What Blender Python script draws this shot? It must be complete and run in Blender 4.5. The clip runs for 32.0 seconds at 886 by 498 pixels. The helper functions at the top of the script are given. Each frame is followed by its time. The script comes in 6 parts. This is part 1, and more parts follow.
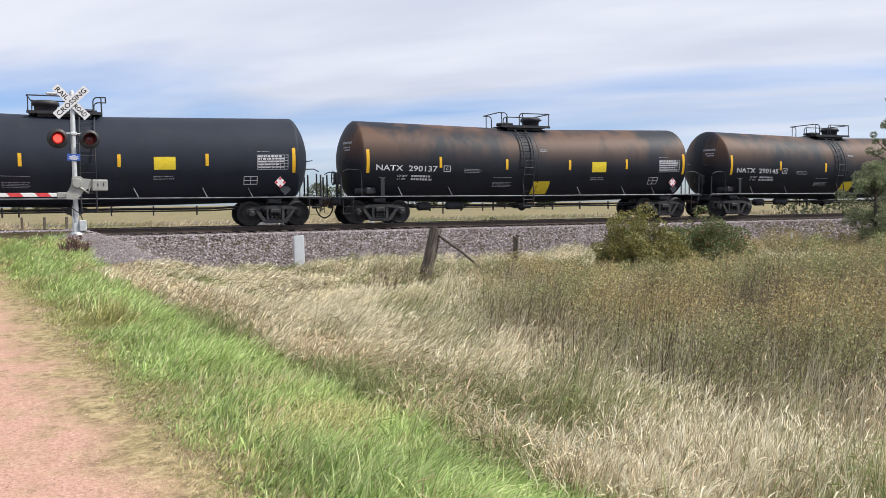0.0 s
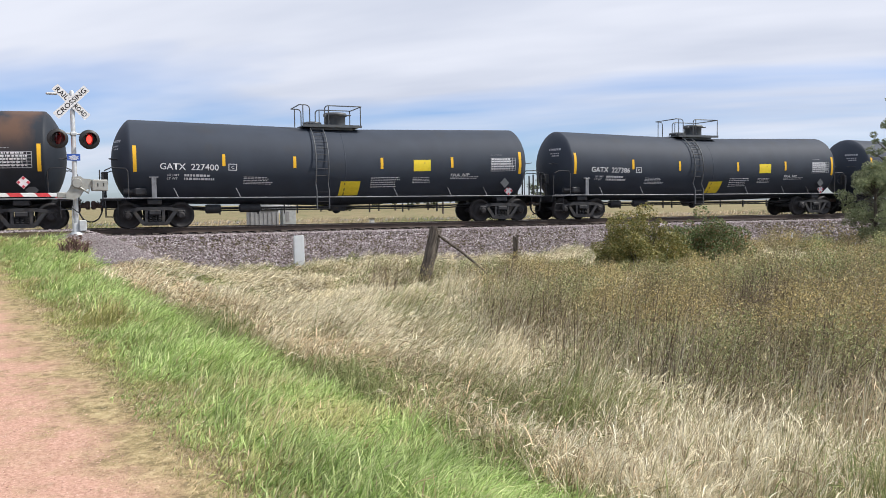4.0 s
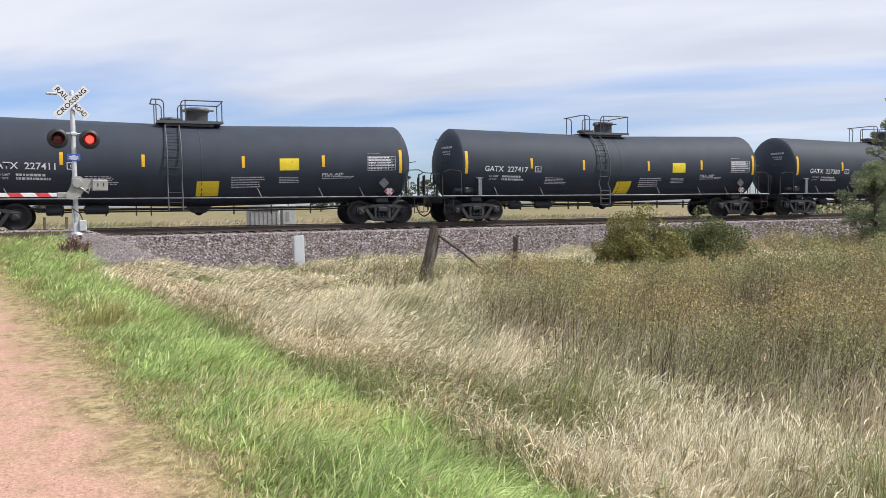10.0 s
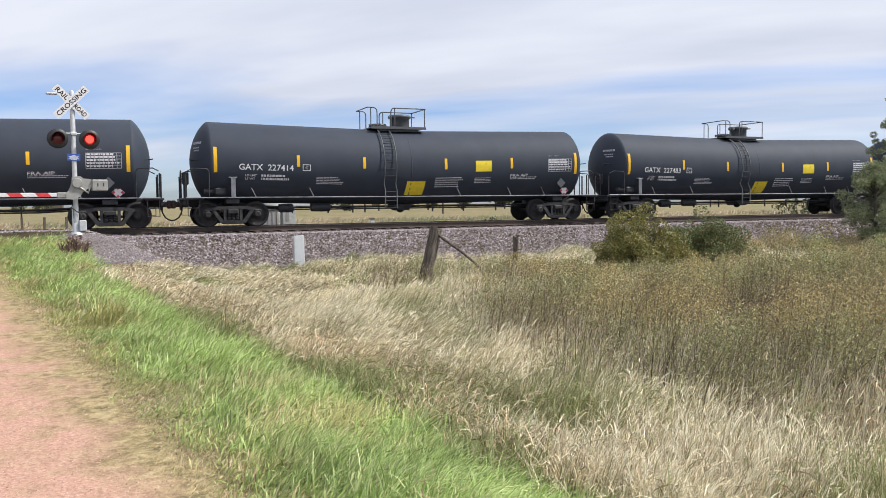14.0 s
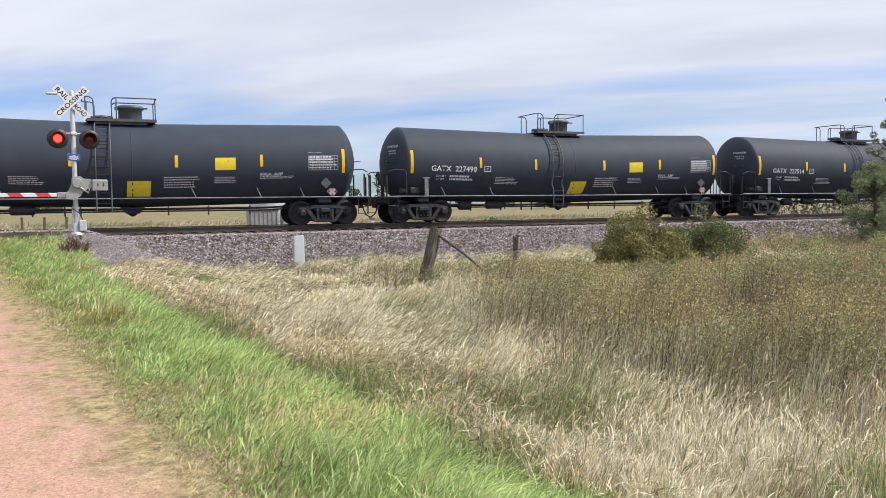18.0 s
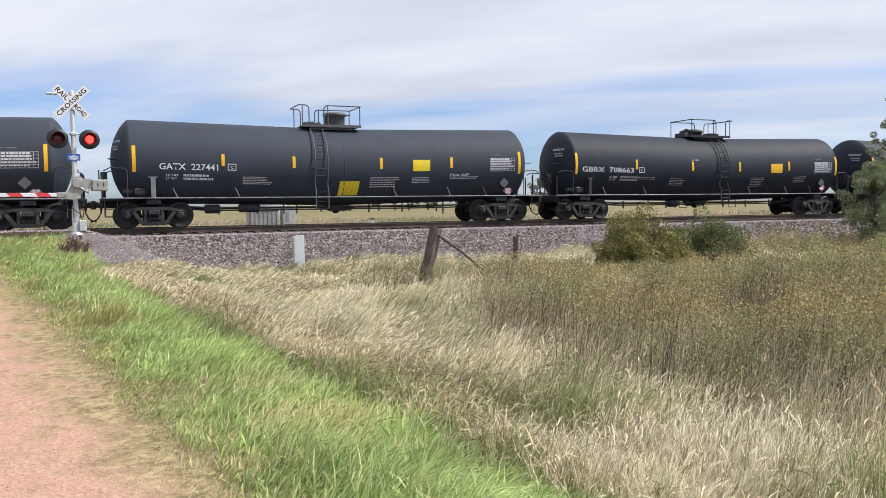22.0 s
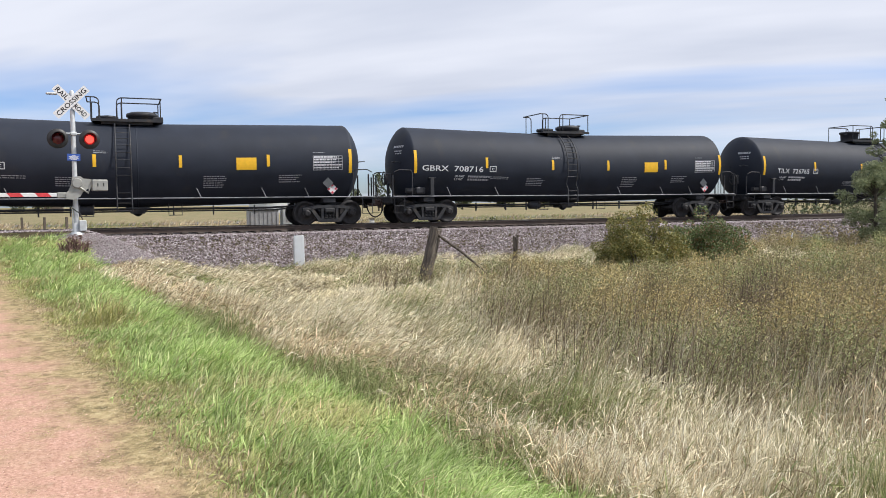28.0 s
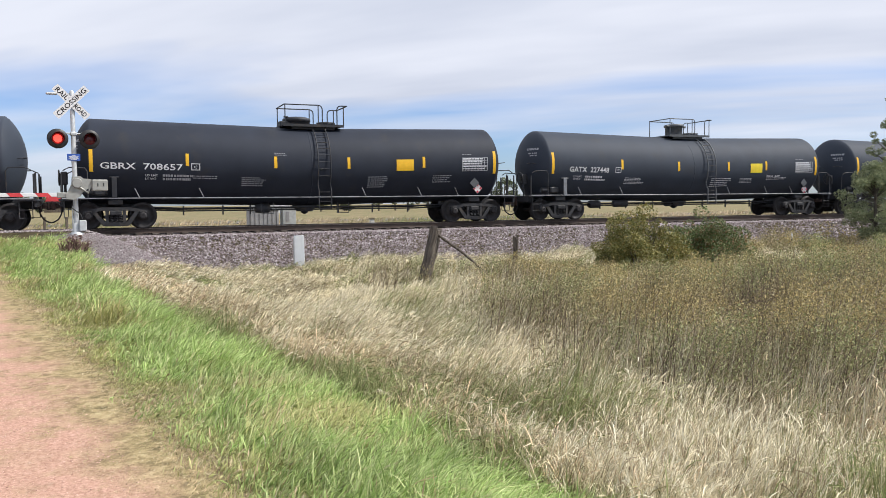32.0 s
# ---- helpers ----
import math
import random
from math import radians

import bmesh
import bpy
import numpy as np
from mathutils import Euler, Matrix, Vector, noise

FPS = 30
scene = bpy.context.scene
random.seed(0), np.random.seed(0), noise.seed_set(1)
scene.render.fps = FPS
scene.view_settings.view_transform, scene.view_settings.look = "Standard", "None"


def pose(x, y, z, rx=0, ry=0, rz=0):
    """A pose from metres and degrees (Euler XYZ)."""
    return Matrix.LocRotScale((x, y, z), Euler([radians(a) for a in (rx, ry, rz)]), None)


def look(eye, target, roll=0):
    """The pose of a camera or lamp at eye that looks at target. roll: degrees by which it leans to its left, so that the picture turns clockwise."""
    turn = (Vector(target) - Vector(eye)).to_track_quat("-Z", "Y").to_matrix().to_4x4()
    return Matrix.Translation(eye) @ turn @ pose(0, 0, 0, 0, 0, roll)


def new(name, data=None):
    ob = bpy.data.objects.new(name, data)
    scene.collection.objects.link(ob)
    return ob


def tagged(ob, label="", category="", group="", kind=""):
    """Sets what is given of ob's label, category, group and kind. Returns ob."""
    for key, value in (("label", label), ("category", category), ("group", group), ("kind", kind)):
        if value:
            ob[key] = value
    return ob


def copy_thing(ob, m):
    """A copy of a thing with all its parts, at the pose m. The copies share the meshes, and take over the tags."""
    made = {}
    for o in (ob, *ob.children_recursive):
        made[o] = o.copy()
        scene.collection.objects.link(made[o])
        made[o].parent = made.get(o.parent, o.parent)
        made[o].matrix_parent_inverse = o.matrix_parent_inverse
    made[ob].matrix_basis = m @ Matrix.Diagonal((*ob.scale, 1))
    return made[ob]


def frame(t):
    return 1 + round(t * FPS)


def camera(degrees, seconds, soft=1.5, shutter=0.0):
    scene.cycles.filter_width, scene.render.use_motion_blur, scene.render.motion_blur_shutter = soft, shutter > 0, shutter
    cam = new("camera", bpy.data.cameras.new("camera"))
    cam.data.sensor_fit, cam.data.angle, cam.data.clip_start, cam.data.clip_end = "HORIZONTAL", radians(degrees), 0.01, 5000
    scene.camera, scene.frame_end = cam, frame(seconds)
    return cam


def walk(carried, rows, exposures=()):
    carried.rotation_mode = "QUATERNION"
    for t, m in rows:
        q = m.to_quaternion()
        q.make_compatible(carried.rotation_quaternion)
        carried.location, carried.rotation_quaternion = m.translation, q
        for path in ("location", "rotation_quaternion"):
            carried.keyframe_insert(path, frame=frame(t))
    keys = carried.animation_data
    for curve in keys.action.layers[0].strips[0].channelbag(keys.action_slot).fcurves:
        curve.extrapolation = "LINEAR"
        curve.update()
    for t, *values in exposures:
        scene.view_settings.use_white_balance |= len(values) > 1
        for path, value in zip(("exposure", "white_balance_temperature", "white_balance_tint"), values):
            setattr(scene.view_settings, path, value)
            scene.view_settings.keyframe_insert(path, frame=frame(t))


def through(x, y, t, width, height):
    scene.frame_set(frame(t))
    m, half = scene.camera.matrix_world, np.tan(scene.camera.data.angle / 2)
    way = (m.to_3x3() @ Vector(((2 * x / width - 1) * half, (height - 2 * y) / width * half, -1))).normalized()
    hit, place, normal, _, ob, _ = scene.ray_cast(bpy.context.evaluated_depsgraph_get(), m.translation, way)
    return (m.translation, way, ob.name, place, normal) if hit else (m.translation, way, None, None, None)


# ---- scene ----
# the camera stands still
EYE = Vector((0.0, -31.03, 0.814))
YAW, PITCH = radians(22.50), radians(-3.365)
AHEAD = Vector((math.sin(YAW) * math.cos(PITCH), math.cos(YAW) * math.cos(PITCH), math.sin(PITCH)))
cam = camera(58.40, 32.0, soft=0.55)
STAND = look(EYE, EYE + AHEAD * 10, roll=-0.597)
walk(cam, [(0.0, STAND), (32.0, STAND)], exposures=[(0.0, 0.0), (32.0, 0.0)])

# ---- world and sun ----
SUN_EL, SUN_AZ = radians(50), radians(116)      # azimuth clockwise from +y
world = bpy.data.worlds.new("sky")
scene.world = world
world.use_nodes = True


def sky_nodes():
    nt = world.node_tree
    nt.nodes.clear()
    N, Lk = nt.nodes.new, nt.links.new
    out, bg = N("ShaderNodeOutputWorld"), N("ShaderNodeBackground")
    sky = N("ShaderNodeTexSky")
    sky.sky_type, sky.sun_disc = "NISHITA", False
    sky.sun_elevation, sky.sun_rotation = SUN_EL, SUN_AZ
    sky.air_density, sky.dust_density, sky.ozone_density = 1.0, 0.6, 1.5
    gain = N("ShaderNodeMix"); gain.data_type, gain.blend_type = "RGBA", "MULTIPLY"
    gain.inputs[0].default_value = 1.0
    gain.inputs[7].default_value = (0.086, 0.104, 0.147, 1)
    Lk(sky.outputs[0], gain.inputs[6])
    tc, sep = N("ShaderNodeTexCoord"), N("ShaderNodeSeparateXYZ")
    Lk(tc.outputs["Generated"], sep.inputs[0])
    # cloud sheet: the direction carried up to a flat layer
    den = N("ShaderNodeMath"); den.operation = "ADD"; den.inputs[1].default_value = 0.16
    mx = N("ShaderNodeMath"); mx.operation = "MAXIMUM"; mx.inputs[1].default_value = 0.0
    Lk(sep.outputs[2], mx.inputs[0]); Lk(mx.outputs[0], den.inputs[0])
    px = N("ShaderNodeMath"); px.operation = "DIVIDE"
    py = N("ShaderNodeMath"); py.operation = "DIVIDE"
    Lk(sep.outputs[0], px.inputs[0]); Lk(den.outputs[0], px.inputs[1])
    Lk(sep.outputs[1], py.inputs[0]); Lk(den.outputs[0], py.inputs[1])
    com = N("ShaderNodeCombineXYZ")
    Lk(px.outputs[0], com.inputs[0]); Lk(py.outputs[0], com.inputs[1])
    mp = N("ShaderNodeMapping")
    mp.vector_type = "TEXTURE"
    mp.inputs["Rotation"].default_value = (0, 0, radians(-42))
    mp.inputs["Scale"].default_value = (3.6, 1.35, 1.0)
    mp.inputs["Location"].default_value = CLOUD_SHIFT
    Lk(com.outputs[0], mp.inputs[0])
    n1 = N("ShaderNodeTexNoise"); n1.inputs["Scale"].default_value = 1.0
    n1.inputs["Detail"].default_value, n1.inputs["Roughness"].default_value = 5.0, 0.48
    n1.inputs["Distortion"].default_value = 0.35
    n2 = N("ShaderNodeTexNoise"); n2.inputs["Scale"].default_value = 2.1
    n2.inputs["Detail"].default_value, n2.inputs["Roughness"].default_value = 4.0, 0.5
    Lk(mp.outputs[0], n1.inputs["Vector"]); Lk(mp.outputs[0], n2.inputs["Vector"])
    cover = N("ShaderNodeValToRGB")
    e = cover.color_ramp.elements
    e[0].position, e[0].color = 0.36, (0, 0, 0, 1)
    e[1].position, e[1].color = 0.56, (1, 1, 1, 1)
    # more cover overhead, thinner towards the horizon
    lift = N("ShaderNodeMapRange")
    lift.inputs[1].default_value, lift.inputs[2].default_value = 0.02, 0.22
    lift.inputs[3].default_value, lift.inputs[4].default_value = -0.15, 0.16
    Lk(sep.outputs[2], lift.inputs[0])
    add = N("ShaderNodeMath"); add.operation = "ADD"
    Lk(n1.outputs[0], add.inputs[0]); Lk(lift.outputs[0], add.inputs[1])
    Lk(add.outputs[0], cover.inputs[0])
    shade = N("ShaderNodeValToRGB")
    e = shade.color_ramp.elements
    e[0].position, e[0].color = 0.34, (0.635, 0.685, 0.815, 1)
    e[1].position, e[1].color = 0.64, (0.825, 0.860, 0.970, 1)
    Lk(n2.outputs[0], shade.inputs[0])
    mix = N("ShaderNodeMix"); mix.data_type = "RGBA"
    Lk(cover.outputs[0], mix.inputs[0])
    Lk(gain.outputs[2], mix.inputs[6]); Lk(shade.outputs[0], mix.inputs[7])
    Lk(mix.outputs[2], bg.inputs[0])
    bg.inputs[1].default_value = 1.0
    Lk(bg.outputs[0], out.inputs[0])


CLOUD_SHIFT = (0.3, 0.0, 0.0)
sky_nodes()
sun = new("sun", bpy.data.lights.new("sun", "SUN"))
sun.data.energy, sun.data.angle, sun.data.color = 4.9, radians(3), (1.0, 0.96, 0.90)
SUN_FROM = Vector((math.sin(SUN_AZ) * math.cos(SUN_EL), math.cos(SUN_AZ) * math.cos(SUN_EL), math.sin(SUN_EL)))
sun.matrix_world = look(SUN_FROM * 60, (0, 0, 0))


# ---- materials ----
def mat(name, color, rough=0.7, metal=0.0, var=0.18, scale=6.0, bump=0.0, bump_scale=60.0, spots=None, spot_cut=(0.55, 0.7),
        spot_scale=2.0, islands=None, through=0.0, stretch=(1, 1, 1), spec=0.5, spot_z=None):
    m = bpy.data.materials.new(name)
    m.use_nodes = True
    nt = m.node_tree
    N, Lk = nt.nodes.new, nt.links.new
    b = nt.nodes["Principled BSDF"]
    b.inputs["Roughness"].default_value, b.inputs["Metallic"].default_value = rough, metal
    b.inputs["Specular IOR Level"].default_value = spec
    tc, mp = N("ShaderNodeTexCoord"), N("ShaderNodeMapping")
    mp.inputs["Scale"].default_value = stretch
    Lk(tc.outputs["Object"], mp.inputs[0])
    col = None
    if islands:
        geo, ramp = N("ShaderNodeNewGeometry"), N("ShaderNodeValToRGB")
        el = ramp.color_ramp.elements
        while len(el) < len(islands):
            el.new(0.5)
        for i, c in enumerate(islands):
            el[i].position, el[i].color = i / (len(islands) - 1), (*c, 1)
        Lk(geo.outputs["Random Per Island"], ramp.inputs[0])
        col = ramp.outputs[0]
    na = N("ShaderNodeTexNoise")
    na.inputs["Scale"].default_value, na.inputs["Detail"].default_value = scale, 5
    Lk(mp.outputs[0], na.inputs["Vector"])
    rng = N("ShaderNodeMapRange")
    rng.inputs[1].default_value, rng.inputs[2].default_value = 0.25, 0.75
    rng.inputs[3].default_value, rng.inputs[4].default_value = 1 - var, 1 + var
    Lk(na.outputs[0], rng.inputs[0])
    mul = N("ShaderNodeMix"); mul.data_type, mul.blend_type = "RGBA", "MULTIPLY"
    mul.inputs[0].default_value = 1.0
    if col:
        Lk(col, mul.inputs[6])
    else:
        mul.inputs[6].default_value = (*color, 1)
    Lk(rng.outputs[0], mul.inputs[7])
    last = mul.outputs[2]
    if spots:
        ns, rs = N("ShaderNodeTexNoise"), N("ShaderNodeMapRange")
        ns.inputs["Scale"].default_value, ns.inputs["Detail"].default_value = spot_scale, 6
        Lk(mp.outputs[0], ns.inputs["Vector"])
        rs.inputs[1].default_value, rs.inputs[2].default_value = spot_cut
        Lk(ns.outputs[0], rs.inputs[0])
        if spot_z:
            # stains that keep to the upper part of the thing
            sp, rz, mz = N("ShaderNodeSeparateXYZ"), N("ShaderNodeMapRange"), N("ShaderNodeMath")
            Lk(tc.outputs["Object"], sp.inputs[0]); Lk(sp.outputs[2], rz.inputs[0])
            rz.inputs[1].default_value, rz.inputs[2].default_value = spot_z
            mz.operation = "MULTIPLY"
            Lk(rz.outputs[0], mz.inputs[0]); Lk(rs.outputs[0], mz.inputs[1])
            rs = mz
        ms = N("ShaderNodeMix"); ms.data_type = "RGBA"
        Lk(rs.outputs[0], ms.inputs[0]); Lk(last, ms.inputs[6])
        ms.inputs[7].default_value = (*spots, 1)
        last = ms.outputs[2]
    Lk(last, b.inputs["Base Color"])
    if bump:
        nb, bp = N("ShaderNodeTexNoise"), N("ShaderNodeBump")
        nb.inputs["Scale"].default_value, nb.inputs["Detail"].default_value = bump_scale, 4
        Lk(mp.outputs[0], nb.inputs["Vector"]); Lk(nb.outputs[0], bp.inputs["Height"])
        bp.inputs["Strength"].default_value, bp.inputs["Distance"].default_value = bump, 0.02
        Lk(bp.outputs[0], b.inputs["Normal"])
    if through:
        tr, mxs = N("ShaderNodeBsdfTranslucent"), N("ShaderNodeMixShader")
        Lk(last, tr.inputs[0]); mxs.inputs[0].default_value = through
        Lk(b.outputs[0], mxs.inputs[1]); Lk(tr.outputs[0], mxs.inputs[2])
        Lk(mxs.outputs[0], nt.nodes["Material Output"].inputs[0])
    return m


def glow(name, color, strength):
    m = bpy.data.materials.new(name)
    m.use_nodes = True
    b = m.node_tree.nodes["Principled BSDF"]
    b.inputs["Base Color"].default_value = (*color, 1)
    b.inputs["Emission Color"].default_value = (*color, 1)
    b.inputs["Emission Strength"].default_value = strength
    return m


TANK_GREY = mat("tank_grey_paint", (0.036, 0.045, 0.063), 0.68, spec=0.28, var=0.12, scale=1.2, bump=0.04, bump_scale=30, spots=(0.040, 0.042, 0.048), spot_cut=(0.58, 0.85), spot_scale=0.9)
TANK_BLACK = mat("tank_black_paint", (0.018, 0.023, 0.036), 0.66, spec=0.28, var=0.16, scale=1.3, bump=0.04, bump_scale=30, spots=(0.034, 0.034, 0.036), spot_cut=(0.6, 0.85), spot_scale=1.1)
TANK_RUST = mat("tank_rusty_black_paint", (0.015, 0.018, 0.026), 0.58, spec=0.25, var=0.2, scale=1.5, bump=0.05, bump_scale=30, spots=(0.105, 0.058, 0.038), spot_cut=(0.44, 0.58), spot_scale=0.62, stretch=(1, 1, 0.30), spot_z=(2.3, 3.3))
TANK_FADED = mat("tank_faded_black_paint", (0.021, 0.026, 0.035), 0.60, spec=0.25, var=0.2, scale=1.5, bump=0.05, bump_scale=30, spots=(0.100, 0.058, 0.040), spot_cut=(0.57, 0.66), spot_scale=0.45, stretch=(1, 1, 0.30), spot_z=(2.5, 3.3))
STEEL_DARK = mat("dark_underframe_steel", (0.020, 0.022, 0.028), 0.62, var=0.3, scale=5, bump=0.1, spots=(0.06, 0.05, 0.042), spot_cut=(0.55, 0.75), spot_scale=3)
STEEL_GREY = mat("grey_painted_steel", (0.085, 0.092, 0.10), 0.5, var=0.2, scale=5)
SILL_GREY = mat("running_board_steel", (0.20, 0.21, 0.23), 0.45, var=0.25, scale=4, spots=(0.08, 0.08, 0.085), spot_cut=(0.5, 0.7), spot_scale=3)
CAST = mat("cast_bogie_steel", (0.026, 0.027, 0.031), 0.72, var=0.35, scale=6, bump=0.2, bump_scale=40, spots=(0.060, 0.052, 0.046), spot_cut=(0.55, 0.75), spot_scale=5)
WHEEL = mat("wheel_steel", (0.030, 0.028, 0.030), 0.65, metal=0.2, var=0.35, scale=8, bump=0.1)
COUPLER = mat("rusty_coupler_steel", (0.075, 0.048, 0.042), 0.8, var=0.35, scale=9, bump=0.2)
RUBBER = mat("black_hose_rubber", (0.018, 0.018, 0.02), 0.7)
YELLOW = mat("yellow_reflective_sheet", (0.80, 0.46, 0.02), 0.45, var=0.08, scale=9)
YELLOW_B = mat("yellow_panel_paint", (0.78, 0.60, 0.03), 0.5, var=0.10, scale=7, spots=(0.45, 0.33, 0.05), spot_cut=(0.62, 0.8), spot_scale=6)
OCHRE = mat("ochre_writing", (0.42, 0.29, 0.03), 0.5)
WHITE = mat("white_stencil_paint", (0.66, 0.67, 0.70), 0.6, var=0.18, scale=12)
FAINT = mat("worn_stencil_paint", (0.36, 0.37, 0.40), 0.6, var=0.3, scale=25)
PLAC_RED = mat("red_placard", (0.55, 0.05, 0.08), 0.5)
PLAC_WHITE = mat("white_placard", (0.75, 0.72, 0.74), 0.5)
RAIL = mat("brown_rail_steel", (0.070, 0.050, 0.042), 0.6, metal=0.2, var=0.2, scale=4, bump=0.1)
RAIL_TOP = mat("worn_rail_head", (0.34, 0.32, 0.32), 0.32, metal=0.85, var=0.1)
TIE = mat("weathered_tie_wood", (0.085, 0.07, 0.06), 0.9, var=0.35, scale=5, bump=0.4, stretch=(4, 1, 4))
BALLAST = mat("ballast_stone", (0.3, 0.28, 0.28), 0.85, var=0.2, scale=14, islands=[(0.069, 0.055, 0.060), (0.190, 0.152, 0.159), (0.293, 0.253, 0.260), (0.115, 0.090, 0.094), (0.494, 0.460, 0.460), (0.218, 0.172, 0.178), (0.144, 0.110, 0.117)])
ROAD_STONE = mat("reddish_road_gravel", (0.5, 0.32, 0.26), 0.9, var=0.2, scale=20, islands=[(0.30, 0.17, 0.13), (0.52, 0.33, 0.26), (0.60, 0.41, 0.33), (0.40, 0.24, 0.19)])
CABINET = mat("dull_grey_cabinet_paint", (0.30, 0.30, 0.315), 0.6, var=0.2, scale=4)
GALV = mat("galvanised_steel", (0.52, 0.54, 0.55), 0.5, metal=0.35, var=0.18, scale=7, bump=0.03)
ALU = mat("grey_cast_aluminium", (0.33, 0.33, 0.31), 0.5, metal=0.3, var=0.2, scale=6, bump=0.05)
SIGN_WHITE = mat("white_sign_sheet", (0.66, 0.67, 0.69), 0.5, var=0.05)
SIGN_BLACK = mat("black_sign_paint", (0.02, 0.02, 0.022), 0.5)
BLACK_HOOD = mat("black_lamp_paint", (0.016, 0.016, 0.018), 0.5, var=0.2)
BLUE = mat("blue_sign_sheet", (0.03, 0.09, 0.38), 0.5)
RED_SHEET = mat("red_reflective_sheet", (0.58, 0.05, 0.06), 0.45)
LAMP_ON = glow("lit_red_lens", (1.0, 0.062, 0.045), 2.2)
LAMP_RIM = glow("dim_red_lens", (0.30, 0.008, 0.008), 0.55)
LAMP_OFF = mat("dark_red_lens", (0.10, 0.008, 0.012), 0.25, var=0.2, scale=30)
POST_WOOD = mat("weathered_post_wood", (0.105, 0.085, 0.068), 0.9, var=0.65, scale=3.5, bump=0.7, bump_scale=18, stretch=(7, 7, 0.8), spots=(0.22, 0.20, 0.17), spot_cut=(0.55, 0.75), spot_scale=3)
WHITE_PLASTIC = mat("white_marker_plastic", (0.78, 0.80, 0.82), 0.5, var=0.05, scale=5)


def ground_material():
    """Soil, gravel road, dry verge and grass floor, told apart by the plan."""
    m = bpy.data.materials.new("ground_soil")
    m.use_nodes = True
    nt = m.node_tree
    N, Lk = nt.nodes.new, nt.links.new
    b = nt.nodes["Principled BSDF"]
    b.inputs["Roughness"].default_value = 0.95
    b.inputs["Specular IOR Level"].default_value = 0.1
    tc, sep = N("ShaderNodeTexCoord"), N("ShaderNodeSeparateXYZ")
    Lk(tc.outputs["Object"], sep.inputs[0])

    def math_node(op, a, c, *more):
        n = N("ShaderNodeMath"); n.operation = op
        for i, v in enumerate((a, c, *more)):
            if isinstance(v, (int, float)):
                n.inputs[i].default_value = v
            else:
                Lk(v, n.inputs[i])
        return n.outputs[0]

    def noise_node(scale, detail=5, rough=0.55):
        n = N("ShaderNodeTexNoise")
        n.inputs["Scale"].default_value, n.inputs["Detail"].default_value, n.inputs["Roughness"].default_value = scale, detail, rough
        Lk(tc.outputs["Object"], n.inputs["Vector"])
        return n.outputs[0]

    def ramp(fac, *stops):
        n = N("ShaderNodeValToRGB")
        el = n.color_ramp.elements
        while len(el) < len(stops):
            el.new(0.5)
        for i, (p, c) in enumerate(stops):
            el[i].position, el[i].color = p, (*c, 1)
        Lk(fac, n.inputs[0])
        return n.outputs[0]

    def smooth(fac, lo, hi):
        n = N("ShaderNodeMapRange"); n.interpolation_type = "SMOOTHSTEP"
        n.inputs[1].default_value, n.inputs[2].default_value = lo, hi
        Lk(fac, n.inputs[0])
        return n.outputs[0]

    def blend(fac, a, c):
        n = N("ShaderNodeMix"); n.data_type = "RGBA"
        Lk(fac, n.inputs[0]); Lk(a, n.inputs[6]); Lk(c, n.inputs[7])
        return n.outputs[2]

    # distance to the road's edge, roughened
    edge = math_node("ADD", sep.outputs[0], math_node("MULTIPLY", math_node("ADD", sep.outputs[1], 27.0), 0.2))
    edge = math_node("SUBTRACT", edge, 0.2)
    edge = math_node("ADD", edge, math_node("MULTIPLY", math_node("SUBTRACT", noise_node(1.6), 0.5), 1.5))
    fine, mid, big = noise_node(60, 3), noise_node(7), noise_node(0.8)
    dry = ramp(noise_node(9.0, 8, 0.75), (0.32, (0.085, 0.070, 0.040)), (0.45, (0.22, 0.175, 0.090)), (0.57, (0.38, 0.30, 0.165)), (0.72, (0.52, 0.44, 0.26)))
    gravel = ramp(noise_node(38, 8, 0.75), (0.30, (0.25, 0.14, 0.10)), (0.47, (0.43, 0.255, 0.19)), (0.60, (0.54, 0.345, 0.27)), (0.75, (0.66, 0.50, 0.42)))
    worn = math_node("MULTIPLY", smooth(noise_node(2.6, 8, 0.72), 0.46, 0.62), smooth(noise_node(0.7), 0.35, 0.6))
    gravel = blend(math_node("MULTIPLY", worn, 0.8), gravel, dry)
    soil = ramp(mid, (0.3, (0.040, 0.034, 0.018)), (0.7, (0.11, 0.088, 0.048)))
    straw = ramp(noise_node(0.35, 8, 0.7), (0.32, (0.11, 0.125, 0.055)), (0.46, (0.20, 0.18, 0.095)), (0.56, (0.25, 0.195, 0.115)), (0.7, (0.14, 0.15, 0.07)))
    col = blend(smooth(edge, -0.35, 0.25), gravel, dry)
    col = blend(smooth(edge, 0.55, 1.3), col, soil)
    far = smooth(sep.outputs[1], 4.0, 7.0)
    col = blend(far, col, straw)
    # grey fines spread round the foot of the signal
    dx = math_node("SUBTRACT", sep.outputs[0], 1.0)
    dy = math_node("MULTIPLY", math_node("ADD", sep.outputs[1], 8.0), 0.62)
    rad = math_node("SQRT", math_node("ADD", math_node("MULTIPLY", dx, dx), math_node("MULTIPLY", dy, dy)), 0)
    rad = math_node("ADD", rad, math_node("MULTIPLY", math_node("SUBTRACT", noise_node(1.1), 0.5), 2.5))
    fines = ramp(fine, (0.3, (0.12, 0.102, 0.098)), (0.7, (0.25, 0.222, 0.215)))
    col = blend(smooth(rad, 3.6, 2.4), col, fines)
    Lk(col, b.inputs["Base Color"])
    bp = N("ShaderNodeBump")
